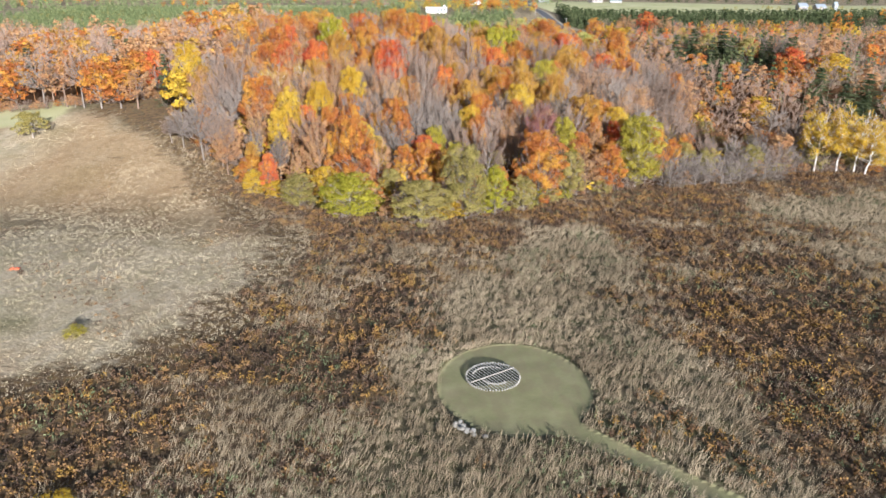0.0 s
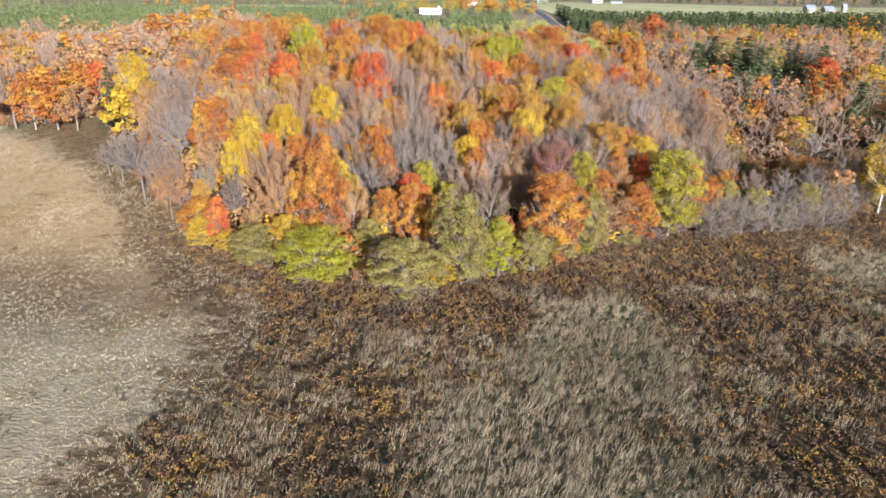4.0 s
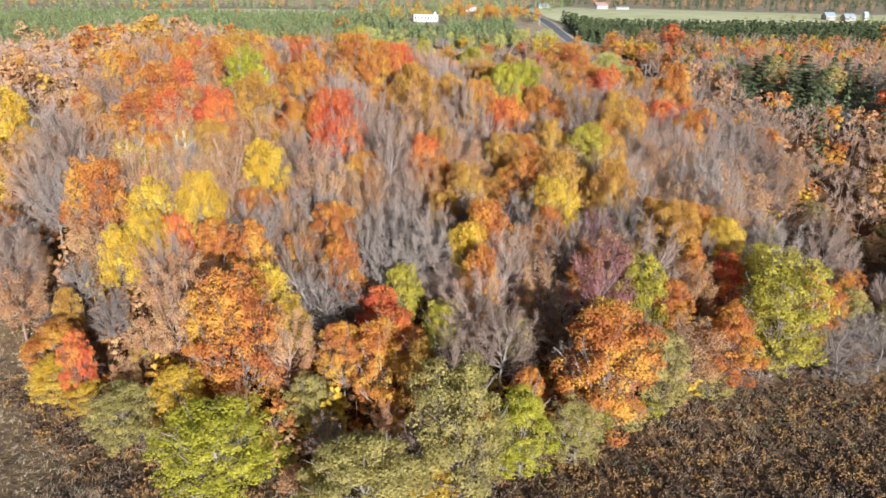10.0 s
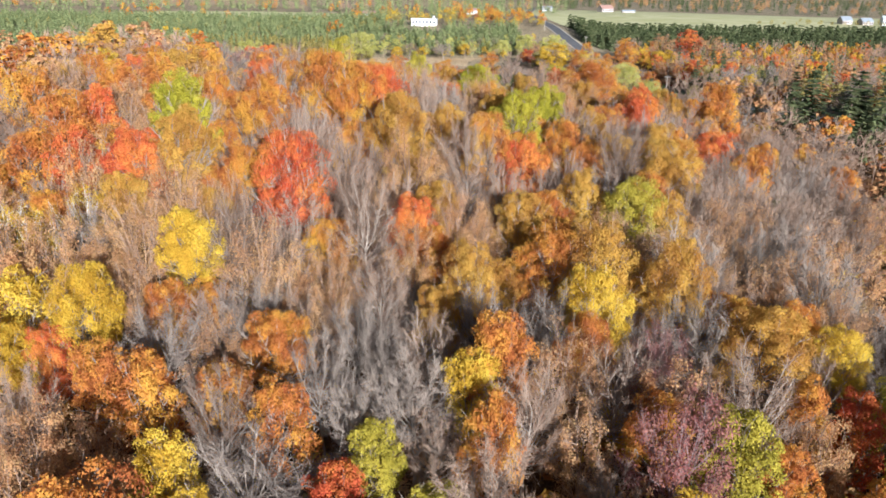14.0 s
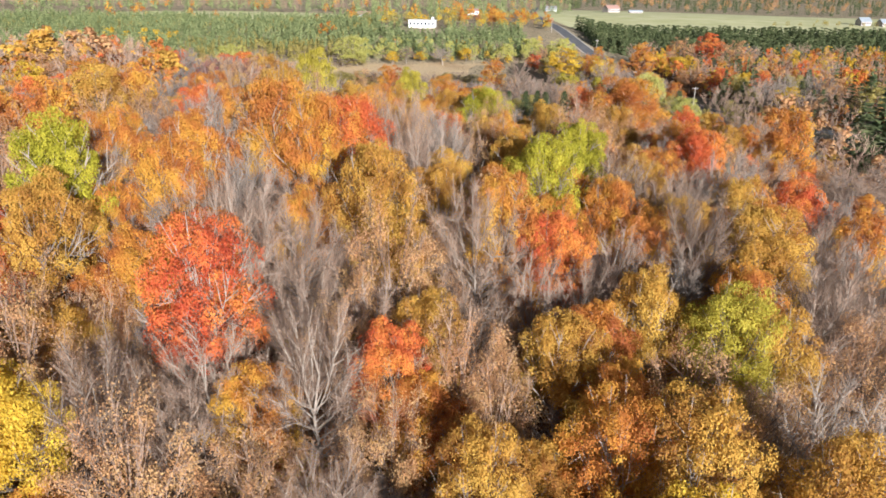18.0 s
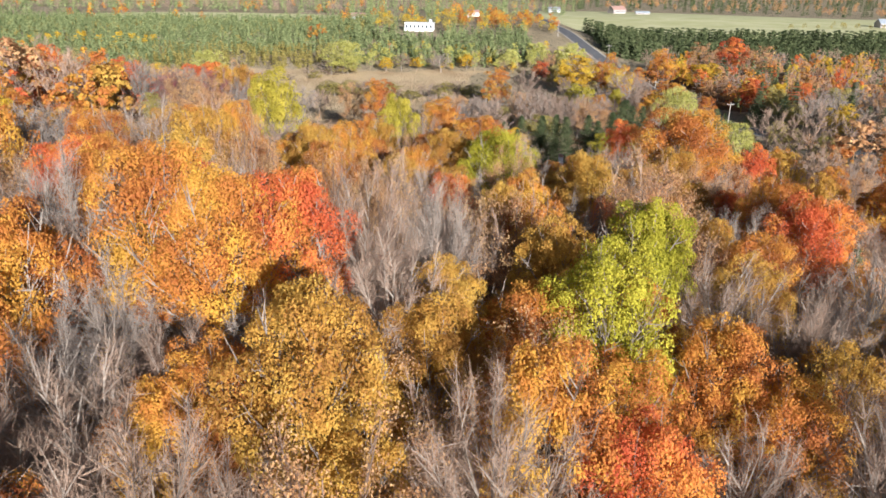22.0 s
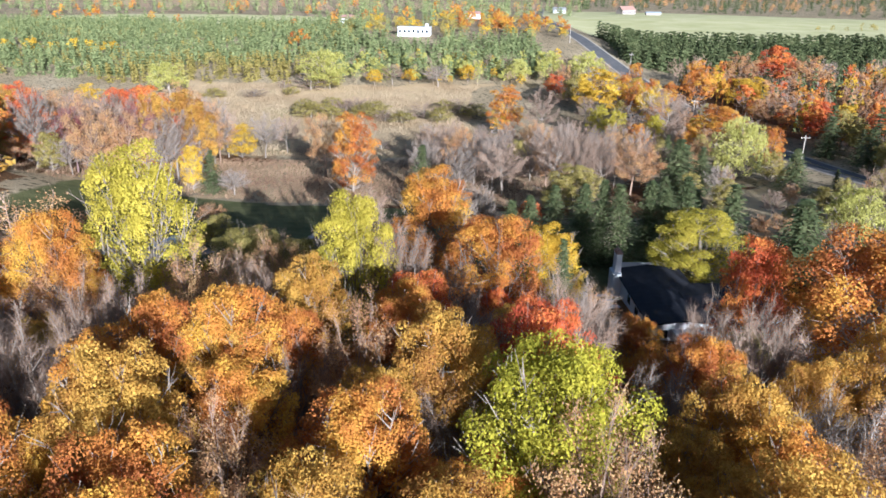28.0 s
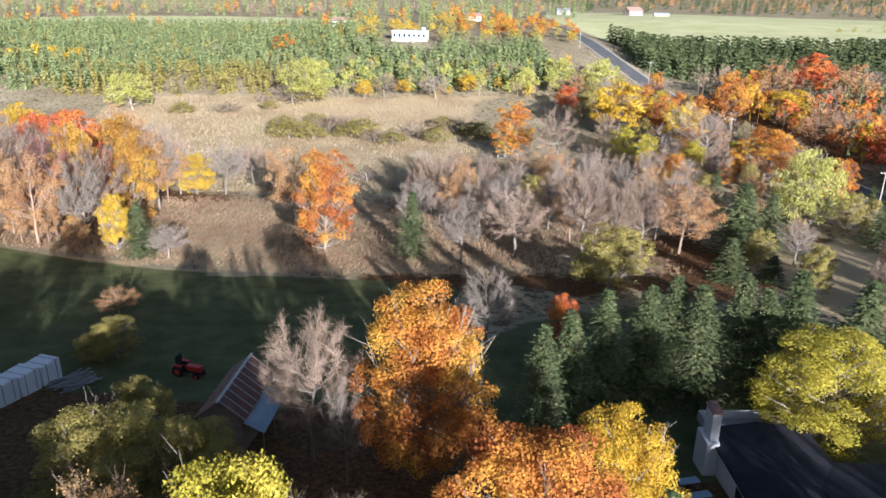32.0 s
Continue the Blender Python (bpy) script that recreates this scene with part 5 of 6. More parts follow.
GREEN_WEED = grass_mat("green_weeds", (0.1, (0.07, 0.085, 0.04)), (0.6, (0.16, 0.18, 0.085)), (1.0, (0.28, 0.28, 0.14)))
REED = grass_mat("marsh_reeds", (0.1, (0.27, 0.19, 0.11)), (0.6, (0.35, 0.265, 0.165)), (1.0, (0.43, 0.335, 0.22)))


def meadow(name, label, mat, n, x0, x1, y0, y1, want, blades, tall, width, lean=(0.25, 0.2), seed=1, leafy=0):
    """Tufts of upright blades, and leafy heads where asked for."""
    rng = np.random.default_rng(seed)
    x = rng.uniform(x0, x1, n)
    y = y0 + (y1 - y0) * rng.uniform(0, 1, n) ** 1.35
    keep = want(x, y, rng.uniform(size=n)) & (np.minimum(np.minimum(x - x0, x1 - x), y - y0) > 22 * rng.uniform(0, 1, n) ** 2)
    x, y = x[keep], y[keep]
    foot = np.stack([x, y, ground(x, y) - 0.05], 1)
    size = rng.uniform(0.55, 1.3, (len(foot), 1)) * (0.7 + 0.6 * rough_noise(x, y, 7, 61))[:, None]
    bend_x, bend_y = rng.normal(lean[0], 0.16, len(foot)), rng.normal(lean[1], 0.16, len(foot))
    g = Geo()
    p = np.repeat(foot, blades, 0)
    s = np.repeat(size, blades, 0)
    p[:, :2] += rng.normal(0, 0.05 + 0.02 * blades, (len(p), 2)) * s
    d = np.stack([np.repeat(bend_x, blades) + rng.normal(0, 0.2, len(p)), np.repeat(bend_y, blades) + rng.normal(0, 0.2, len(p)), np.ones(len(p))], 1) * tall * s
    g.blades(p, d, width, rng)
    if leafy:
        c = np.repeat(foot, leafy, 0) + rng.normal(0, 0.3, (len(foot) * leafy, 3)) * np.array([1, 1, 0.6])
        c[:, 2] += np.repeat(size[:, 0], leafy) * tall * 0.75
        u = unit(rng.normal(size=c.shape))
        g.cards(c, u * 0.15, unit(np.cross(u, rng.normal(size=c.shape))) * 0.1)
    tagged(new(name, g.mesh(name, [mat])), label, "grass", kind="stuff")


def clumps(name, label, mat, n, x0, x1, y0, y1, want, r, tall, leaves_each, size, seed):
    """Bushy domes of small leaves on thin stalks."""
    rng = np.random.default_rng(seed)
    x = rng.uniform(x0, x1, n)
    y = y0 + (y1 - y0) * rng.uniform(0, 1, n) ** 1.3
    keep = want(x, y, rng.uniform(size=n)) & (np.minimum(np.minimum(x - x0, x1 - x), y - y0) > 22 * rng.uniform(0, 1, n) ** 2)
    x, y = x[keep], y[keep]
    foot = np.stack([x, y, ground(x, y) - 0.05], 1)
    s = np.repeat(rng.uniform(0.6, 1.35, len(foot)), leaves_each)[:, None]
    d = unit(rng.normal(size=(len(foot) * leaves_each, 3)))
    d[:, 2] = np.abs(d[:, 2])
    c = np.repeat(foot, leaves_each, 0) + d * s * np.array([r, r, tall]) * rng.uniform(0.55, 1.0, (len(d), 1))
    u = unit(rng.normal(size=c.shape) + d)
    g = Geo()
    g.cards(c, u * size, unit(np.cross(u, rng.normal(size=c.shape))) * size * 0.75)
    tagged(new(name, g.mesh(name, [mat])), label, "weeds", kind="stuff")


def open_field(x, y):
    z = zones(x, y)
    return (z["mown"] < 0.35) & (y < front_edge(x) + 1)


def sunny_edge(x, y, u):
    """The grass thins out on the near side of the mown circle."""
    d = np.hypot((x - 8.4) * 1.24, y - 75.8)
    return (d > 14.5) | (y > 76) | (u < 0.3 * (d - 11))


def weedy(x, y):
    u, v = x + 0.35 * y, y * 0.6  # drifts lie aslant
    return zones(x, y)["weeds"] + 1.9 * (rough_noise(u, v, 12, 2) - 0.5) + 1.9 * (rough_noise(u, v, 4, 9) - 0.5)


meadow("dry_grass", "tall pale dry grass of the meadow", DRY, 125000, -100, 165, 14, 205, lambda x, y, u: open_field(x, y) & sunny_edge(x, y, u) & (weedy(x, y) < 0.5 + 0.75 * u**2) & (zones(x, y)["short"] < u), 10, 0.95, 0.042, lean=(0.3, 0.12), seed=3)
meadow("short_grass", "short pale grass on the meadow's rise", PALE_GRASS, 60000, -140, 0, 60, 240, lambda x, y, u: open_field(x, y) & (zones(x, y)["short"] > u * 0.9), 6, 0.24, 0.045, lean=(0.4, 0.2), seed=7)
clumps("goldenrod", "bushy withered goldenrod, rust brown to ochre", GOLDENROD, 44000, -100, 165, 14, 205, lambda x, y, u: open_field(x, y) & (weedy(x, y) > 0.3 + 0.35 * u) & (zones(x, y)["short"] < 0.6), 0.5, 0.85, 18, 0.14, 4)
OCHRE = grass_mat("ochre_goldenrod", (0.1, (0.14, 0.08, 0.03)), (0.5, (0.29, 0.165, 0.04)), (0.9, (0.45, 0.28, 0.055)), clump=0.2, own=0.5)
clumps("goldenrod_heads", "ochre and gold heads among the withered goldenrod", OCHRE, 15000, -100, 165, 14, 180, lambda x, y, u: open_field(x, y) & (weedy(x, y) > 0.35 + 0.4 * u) & (rough_noise(x, y, 5, 51) > 0.54) & (zones(x, y)["short"] < 0.6), 0.6, 0.95, 22, 0.13, 24)
clumps("goldenrod", "withered brown weeds along the foot of the wood", GOLDENROD, 20000, -70, 130, 132, 215, lambda x, y, u: open_field(x, y) & (weedy(x, y) > 0.15 + 0.35 * u) & (zones(x, y)["short"] < 0.5), 0.55, 0.8, 14, 0.16, 34)
meadow("dead_stalks", "thin brown dead stalks between the weeds", GOLDENROD, 30000, -100, 165, 14, 205, lambda x, y, u: open_field(x, y) & (weedy(x, y) > 0.1 + 0.4 * u) & (zones(x, y)["short"] < 0.8), 3, 0.9, 0.05, seed=14)
ring_edge = lambda x, y: np.abs(np.hypot((x - 8.4) * 1.24, y - 75.8) - 12.2) < 0.6
meadow("edge_grass", "tall uncut grass round the mown circle", DRY, 9000, -6, 26, 60, 90, lambda x, y, u: open_field(x, y) & ring_edge(x, y) & ((y > 74) | (u < 0.25)), 4, 0.8, 0.055, seed=15)
clumps("pale_weeds", "scattered rusty weeds in the short grass", GOLDENROD, 5000, -100, -10, 60, 200, lambda x, y, u: open_field(x, y) & (zones(x, y)["short"] > 0.4) & (rough_noise(x, y, 9, 31) > 0.6), 0.4, 0.4, 12, 0.12, 16)
meadow("green_weeds", "patches of dark green weeds in the meadow", GREEN_WEED, 30000, -100, 165, 14, 190, lambda x, y, u: open_field(x, y) & sunny_edge(x, y, u) & (rough_noise(x + 0.35 * y, y * 0.6, 9, 6) > 0.52 + 0.14 * u) & (zones(x, y)["short"] < 0.5), 4, 0.6, 0.08, seed=5, leafy=3)
meadow("marsh_reeds", "tan reeds and sedge of the marsh", REED, 40000, -125, 70, 440, 598, lambda x, y, u: (zones(x, y)["marsh"] > 0.5) & (y > 458 + 12 * u), 3, 0.6, 0.09, seed=6)
meadow("rough_grass", "reddish brown rough grass behind the lawn", RUSSET, 26000, -110, 50, 405, 462, lambda x, y, u: (zones(x, y)["marsh"] > 0.3) & (zones(x, y)["lawn"] < 0.3), 4, 0.6, 0.08, seed=8)


# ---------------------------------------------------------------- road, poles and wires
def box(bm, x0, x1, y0, y1, z0, z1, bevel=0.0):
    r = bmesh.ops.create_cube(bm, size=1)
    vs = r["verts"]
    bmesh.ops.scale(bm, vec=(x1 - x0, y1 - y0, z1 - z0), verts=vs)
    bmesh.ops.translate(bm, vec=((x0 + x1) / 2, (y0 + y1) / 2, (z0 + z1) / 2), verts=vs)
    if bevel:
        es = list({e for v in vs for e in v.link_edges})
        bmesh.ops.bevel(bm, geom=es, offset=bevel, segments=2, affect="EDGES", profile=0.6)
    return vs


def boxed(*a, **k):
    bm = bmesh.new()
    box(bm, *a, **k)
    return bm


def strip(name, xa, xb, lift, mat, label, category):
    """A band along the road between two offsets from its middle."""
    yy = np.arange(335.0, 1300.0, 4.0)
    mid = road_x(yy)
    mid = np.convolve(np.pad(mid, 12, mode="edge"), np.ones(25) / 25, "valid")
    zz = np.maximum(ground(mid + xa, yy), ground(mid + xb, yy)) + lift
    v = np.vstack([np.stack([mid + xa, yy, zz], 1), np.stack([mid + xb, yy, zz], 1)])
    i = np.arange(len(yy) - 1)
    n = len(yy)
    tagged(new(name, mesh_of(name, v, np.stack([i, i + n, i + n + 1, i + 1], 1), [mat], True)), label, category, kind="structure")


ASPHALT = plain("asphalt", (0.09, 0.09, 0.095), (0.17, 0.165, 0.165), 0.85, 0, 0.3)
GRAVEL = plain("pale_gravel", (0.34, 0.30, 0.25), (0.50, 0.45, 0.38), 0.95, 0, 0.6)
LINE_YELLOW = plain("road_line", (0.55, 0.42, 0.1), (0.7, 0.55, 0.16), 0.7)
strip("road_verge", -4.7, 4.7, 0.10, GRAVEL, "pale gravel verges of the country road", "road")
strip("road", -3.6, 3.6, 0.18, ASPHALT, "grey two-lane asphalt country road", "road")
strip("road_line", -0.12, 0.12, 0.2, LINE_YELLOW, "faded yellow centre line of the road", "road marking")

POLE_WOOD = plain("weathered_pole", (0.30, 0.26, 0.22), (0.48, 0.44, 0.39), 0.85, 0, 1.5)
GLASS_GREY = plain("grey_insulator", (0.3, 0.32, 0.33), (0.45, 0.46, 0.47), 0.4, 0, 3)


def pole(x, y, h, box_on=False):
    ob = base("utility_pole", Matrix.Translation(at(x, y)), "weathered wooden utility pole with a cross-arm beside the road", "utility pole", "utility poles")
    g = Geo()
    g.tube((0, 0, -0.8), (0, 0, h), 0.17, 0.11, 8)
    part("post", g.mesh("post"), POLE_WOOD, ob)
    part("cross_arm", boxed(-1.2, 1.2, -0.06, 0.06, h - 0.75, h - 0.6, 0.01), POLE_WOOD, ob)
    for s in (-1.05, -0.4, 0.4, 1.05):
        part("insulator", boxed(s - 0.05, s + 0.05, -0.05, 0.05, h - 0.6, h - 0.42, 0.015), GLASS_GREY, ob)
    if box_on:
        g = Geo()
        g.tube((0.32, 0, h - 2.0), (0.32, 0, h - 1.1), 0.24, 0.24, 10)
        g.tube((0.32, 0, h - 1.1), (0.32, 0, h - 1.05), 0.24, 0.02, 10)
        part("transformer", g.mesh("transformer"), GLASS_GREY, ob, "grey metal transformer can")
    return at(x, y, h - 0.45)


WIRE = plain("black_wire", (0.05, 0.05, 0.05), (0.12, 0.12, 0.12), 0.6)


def wire(a, b, sag, label="thin black overhead wire between the poles"):
    cu = bpy.data.curves.new("overhead_wire", "CURVE")
    cu.dimensions, cu.bevel_depth = "3D", 0.02
    sp = cu.splines.new("POLY")
    sp.points.add(12)
    for i in range(13):
        t = i / 12
        p = a.lerp(b, t) - Vector((0, 0, 4 * sag * t * (1 - t)))
        sp.points[i].co = (*p, 1)
    cu.materials.append(WIRE)
    tagged(new("overhead_wire", cu), label, "wire", "overhead wires")


tops = [pole(x, y, h, b) for x, y, h, b in ((102, 449, 10, False), (99, 525, 10, False), (100, 622, 11, False), (84, 700, 10, False))]
for a, b in ((0, 1), (1, 2), (2, 3)):
    for s in (-1.0, 1.0):
        wire(tops[a] + Vector((s, 0, 0)), tops[b] + Vector((s, 0, 0)), 0.9)

# ---------------------------------------------------------------- buildings
SHINGLE = plain("dark_shingles", (0.011, 0.012, 0.018), (0.024, 0.026, 0.036), 0.9, 0, 1.2, 0.5)
WHITE_WALL = plain("white_siding", (0.66, 0.67, 0.68), (0.82, 0.82, 0.81), 0.6, 0, 0.8)
PALE_WALL = plain("pale_grey_siding", (0.42, 0.43, 0.45), (0.58, 0.59, 0.6), 0.7, 0, 0.8)
RUST_ROOF = plain("rusty_brown_sheet", (0.12, 0.055, 0.045), (0.24, 0.11, 0.085), 0.55, 0.2, 0.7)
RIB = plain("bare_metal_rib", (0.42, 0.42, 0.43), (0.62, 0.61, 0.6), 0.5, 0.4, 2.0)
PLANK = plain("weathered_planks", (0.17, 0.14, 0.12), (0.33, 0.28, 0.24), 0.85, 0, 1.5)
BLUE_TARP = plain("pale_blue_tarp", (0.24, 0.33, 0.44), (0.42, 0.50, 0.60), 0.5, 0, 0.6)
PLASTIC = plain("white_plastic", (0.66, 0.70, 0.74), (0.84, 0.85, 0.86), 0.35, 0, 1.0)
STONE = plain("pale_field_stone", (0.2, 0.185, 0.16), (0.42, 0.39, 0.34), 0.85, 0, 2.5, 0.5)
BRICK = plain("chimney_brick", (0.26, 0.15, 0.12), (0.42, 0.27, 0.22), 0.85, 0, 4.0)
DECK = plain("grey_deck_boards", (0.22, 0.21, 0.20), (0.38, 0.36, 0.34), 0.8, 0, 1.5)
RED_PAINT = plain("red_machine_paint", (0.42, 0.03, 0.025), (0.58, 0.06, 0.04), 0.4, 0, 2.0)
RUBBER = plain("black_rubber", (0.015, 0.015, 0.015), (0.04, 0.04, 0.04), 0.8)
GREEN_ROOF = plain("grey_metal_roof", (0.30, 0.34, 0.38), (0.45, 0.49, 0.53), 0.4, 0.3, 0.6)
PANE = Nodes("window_glass", 0.08, 0, 0.6).colour((0.03, 0.04, 0.05)).mat


def gable_roof(x0, x1, y0, y1, z0, z1, thick=0.18, over=0.5, along="y"):
    """Two slopes with thickness that meet at a ridge."""
    bm = bmesh.new()
    if along == "y":
        xm = (x0 + x1) / 2
        prof = [(x0 - over, z0), (xm, z1), (x1 + over, z0)]
        pts = [[(x, y, z) for x, z in prof] + [(x, y, z - thick) for x, z in reversed(prof)] for y in (y0 - over, y1 + over)]
    else:
        ym = (y0 + y1) / 2
        prof = [(y0 - over, z0), (ym, z1), (y1 + over, z0)]
        pts = [[(x, y, z) for y, z in prof] + [(x, y, z - thick) for y, z in reversed(prof)] for x in (x0 - over, x1 + over)]
    a, b = [[bm.verts.new(p) for p in ring] for ring in pts]
    bm.faces.new(a), bm.faces.new(b)
    for i in range(6):
        bm.faces.new((a[i], a[(i + 1) % 6], b[(i + 1) % 6], b[i]))
    bmesh.ops.recalc_face_normals(bm, faces=bm.faces)
    return bm


def gable_walls(x0, x1, y0, y1, z0, z1, z2, along="y"):
    """A closed body with pointed gable ends."""
    bm = bmesh.new()
    if along == "y":
        ring = [(x0, z0), (x1, z0), (x1, z1), ((x0 + x1) / 2, z2), (x0, z1)]
        a, b = [[bm.verts.new((x, y, z)) for x, z in ring] for y in (y0, y1)]
    else:
        ring = [(y0, z0), (y1, z0), (y1, z1), ((y0 + y1) / 2, z2), (y0, z1)]
        a, b = [[bm.verts.new((x, y, z)) for y, z in ring] for x in (x0, x1)]
    bm.faces.new(a), bm.faces.new(b)
    for i in range(5):
        bm.faces.new((a[i], a[(i + 1) % 5], b[(i + 1) % 5], b[i]))
    bmesh.ops.recalc_face_normals(bm, faces=bm.faces)
    return bm


def window(parent, x, y, z, w, h, face):
    """A framed window on a wall that faces -y, +y, -x or +x."""
    sx, sy = (w / 2, 0.05) if face in "-y+y" else (0.05, w / 2)
    fr = part("window", boxed(x - sx, x + sx, y - sy, y + sy, z, z + h, 0.015), WHITE_WALL, parent)
    k = 0.06 if face[0] == "+" else -0.06
    dx, dy = (0, k) if face[1] == "y" else (k, 0)
    if face[1] == "y":
        part("pane", boxed(x - sx + 0.07, x + sx - 0.07, y + dy - 0.01, y + dy + 0.01, z + 0.08, z + h - 0.08), PANE, fr)
    else:
        part("pane", boxed(x + dx - 0.01, x + dx + 0.01, y - sy + 0.07, y + sy - 0.07, z + 0.08, z + h - 0.08), PANE, fr)


# the dark-roofed house among the trees
gz = float(ground(36, 345))
house = base("house", Matrix.Translation((0, 0, gz)), "low white house with dark shingle roof in the shade of trees", "house")
E_ = 13.35 - gz
part("wall", gable_walls(30.6, 38.6, 337.0, 353.4, -0.8, E_, E_ + 0.4), WHITE_WALL, house)
part("wall", gable_walls(38.6, 47.2, 339.3, 348.4, -0.8, E_, E_ + 0.35, "x"), WHITE_WALL, house)
part("roof", gable_roof(30.6, 38.6, 337.0, 353.4, E_, E_ + 0.6, over=0.4), SHINGLE, house, "dark blue-black shingle roof")
part("roof", gable_roof(36.6, 47.2, 339.3, 348.4, E_ + 0.012, E_ + 0.55, over=0.45, along="x"), SHINGLE, house, "dark blue-black shingle roof")
chimney = part("chimney", boxed(29.75, 30.5, 351.3, 352.9, -0.5, 16.3 - gz, 0.04), WHITE_WALL, house, "white rendered chimney with brick cap")
part("chimney_shoulder", boxed(29.45, 30.55, 351.0, 353.4, -0.5, 13.7 - gz, 0.05), WHITE_WALL, chimney)
part("chimney_cap", boxed(29.67, 30.58, 351.22, 352.98, 16.304 - gz, 16.5 - gz, 0.03), BRICK, chimney, "worn brick cap")
for k in (351.65, 352.5):
    part("flue", boxed(29.85, 30.3, k - 0.25, k + 0.25, 16.504 - gz, 16.75 - gz, 0.03), BRICK, chimney)
deck = part("deck", boxed(31.0, 37.2, 353.8, 357.4, E_ - 1.6, E_ - 1.42, 0.02), DECK, house, "grey raised timber deck")
for a in ((31.0, 37.2, 357.3, 357.4), (37.1, 37.2, 353.8, 357.3), (31.0, 31.1, 353.8, 357.3)):
    part("parapet", boxed(*a, E_ - 1.4, E_ - 0.55, 0.015), PALE_WALL, deck)
for a, b in ((31.4, 354.1), (36.8, 354.1), (31.4, 357.0), (36.8, 357.0)):
    part("deck_post", boxed(a - 0.08, a + 0.08, b - 0.08, b + 0.08, -1.2, E_ - 1.61), PLANK, deck)
for k, w in ((339.6, 1.3), (342.8, 1.6), (346.4, 1.3)):
    window(house, 30.56, k, E_ - 1.9, w, 1.2, "-x")
for k, w in ((39.5, 1.2), (42, 1.5), (44.2, 0.9)):
    window(house, k, 339.26, E_ - 1.9, w, 1.2, "-y")
for k in (32.0, 35.6):
    window(house, k, 336.96, E_ - 1.9, 1.3, 1.2, "-y")
porch = part("porch_roof", boxed(33, 37.4, 333.2, 336.9, E_ - 0.75, E_ - 0.62, 0.02), PALE_WALL, house, "pale flat porch roof")
for a in (33.2, 37.2):
    part("porch_post", boxed(a - 0.07, a + 0.07, 333.35, 333.49, -1, E_ - 0.76), WHITE_WALL, porch)
for i, (x, y) in enumerate(((27.6, 349.2), (27.9, 347.3), (28.2, 345.2))):
    ob = base("garden_bench", Matrix.Translation(at(x, y)) @ pose(0, 0, 0, 0, 0, 12), "pale blue-grey bench table beside the house", "bench", "benches by the house")
    part("seat", boxed(-0.9, 0.9, -0.38, 0.38, 0.68, 0.75, 0.02), BLUE_TARP, ob)
    for a in (-0.75, 0.75):
        part("leg", boxed(a - 0.05, a + 0.05, -0.3, 0.3, -0.2, 0.676), PLANK, ob)
for x, y in ((32.3, 354.9), (33.8, 354.7)):
    ob = base("barrel", Matrix.Translation((x, y, gz + E_ - 1.42)), "white plastic barrel standing on the deck", "barrel", "barrels on the deck")
    g = Geo()
    for z0, z1, a, b in ((0, 0.12, 0.30, 0.36), (0.12, 0.8, 0.36, 0.36), (0.8, 0.92, 0.36, 0.28), (0.92, 0.921, 0.28, 0.01)):
        g.tube((0, 0, z0), (0, 0, z1), a, b, 14)
    part("drum", g.mesh("drum"), PLASTIC, ob)

# the shed with the rusty roof
sz = float(ground(-11, 357))
shed = base("shed", Matrix.Translation((-10.9, 357.2, sz)) @ pose(0, 0, 0, 0, 0, -6.5) @ Matrix.Diagonal((0.86, 0.86, 0.95, 1)), "old timber shed with rusty brown ribbed metal roof", "shed")
E2 = 14.7 - sz
part("wall", gable_walls(-2.2, 2.2, -4.6, 4.6, -0.6, E2, E2 + 1.65), PLANK, shed)
roof = part("roof", gable_roof(-2.2, 2.2, -4.6, 4.6, E2, E2 + 1.85, 0.08, 0.35), RUST_ROOF, shed, "rusty brown metal roof")
slope = math.atan2(1.85, 2.55)
for s in (-1, 1):
    for k in range(9):
        y = -4.6 + 9.2 * k / 8
        bm = boxed(0, math.hypot(2.55, 1.85), y - 0.035, y + 0.035, 0.004, 0.05)
        bmesh.ops.transform(bm, matrix=Matrix.Translation((0, 0, E2 + 1.85)) @ Matrix.Rotation(slope, 4, "Y"), verts=bm.verts)
        if s < 0:
            bmesh.ops.transform(bm, matrix=Matrix.Rotation(math.pi, 4, "Z"), verts=bm.verts)
        part("rib", bm, RIB, roof)
part("ridge_cap", boxed(-0.14, 0.14, -5.0, 5.0, E2 + 1.79, E2 + 1.91, 0.02), RIB, roof, "pale metal ridge cap")
bm = boxed(0, 2.3, -4.5, 2.6, -0.03, 0.03, 0.01)
bmesh.ops.transform(bm, matrix=Matrix.Translation((2.25, 0, E2 - 0.35)) @ Matrix.Rotation(0.42, 4, "Y"), verts=bm.verts)
part("lean_to_roof", bm, BLUE_TARP, shed, "pale blue sheeting on the lean-to")
for y in (-4.3, -1.0, 2.4):
    part("lean_to_post", boxed(4.1, 4.22, y - 0.06, y + 0.06, -1, E2 - 1.3), PLANK, shed)
part("door", boxed(-0.9, 0.9, -4.66, -4.604, -0.1, E2 - 0.4, 0.01), PLANK, shed, "dark open-plank shed door")

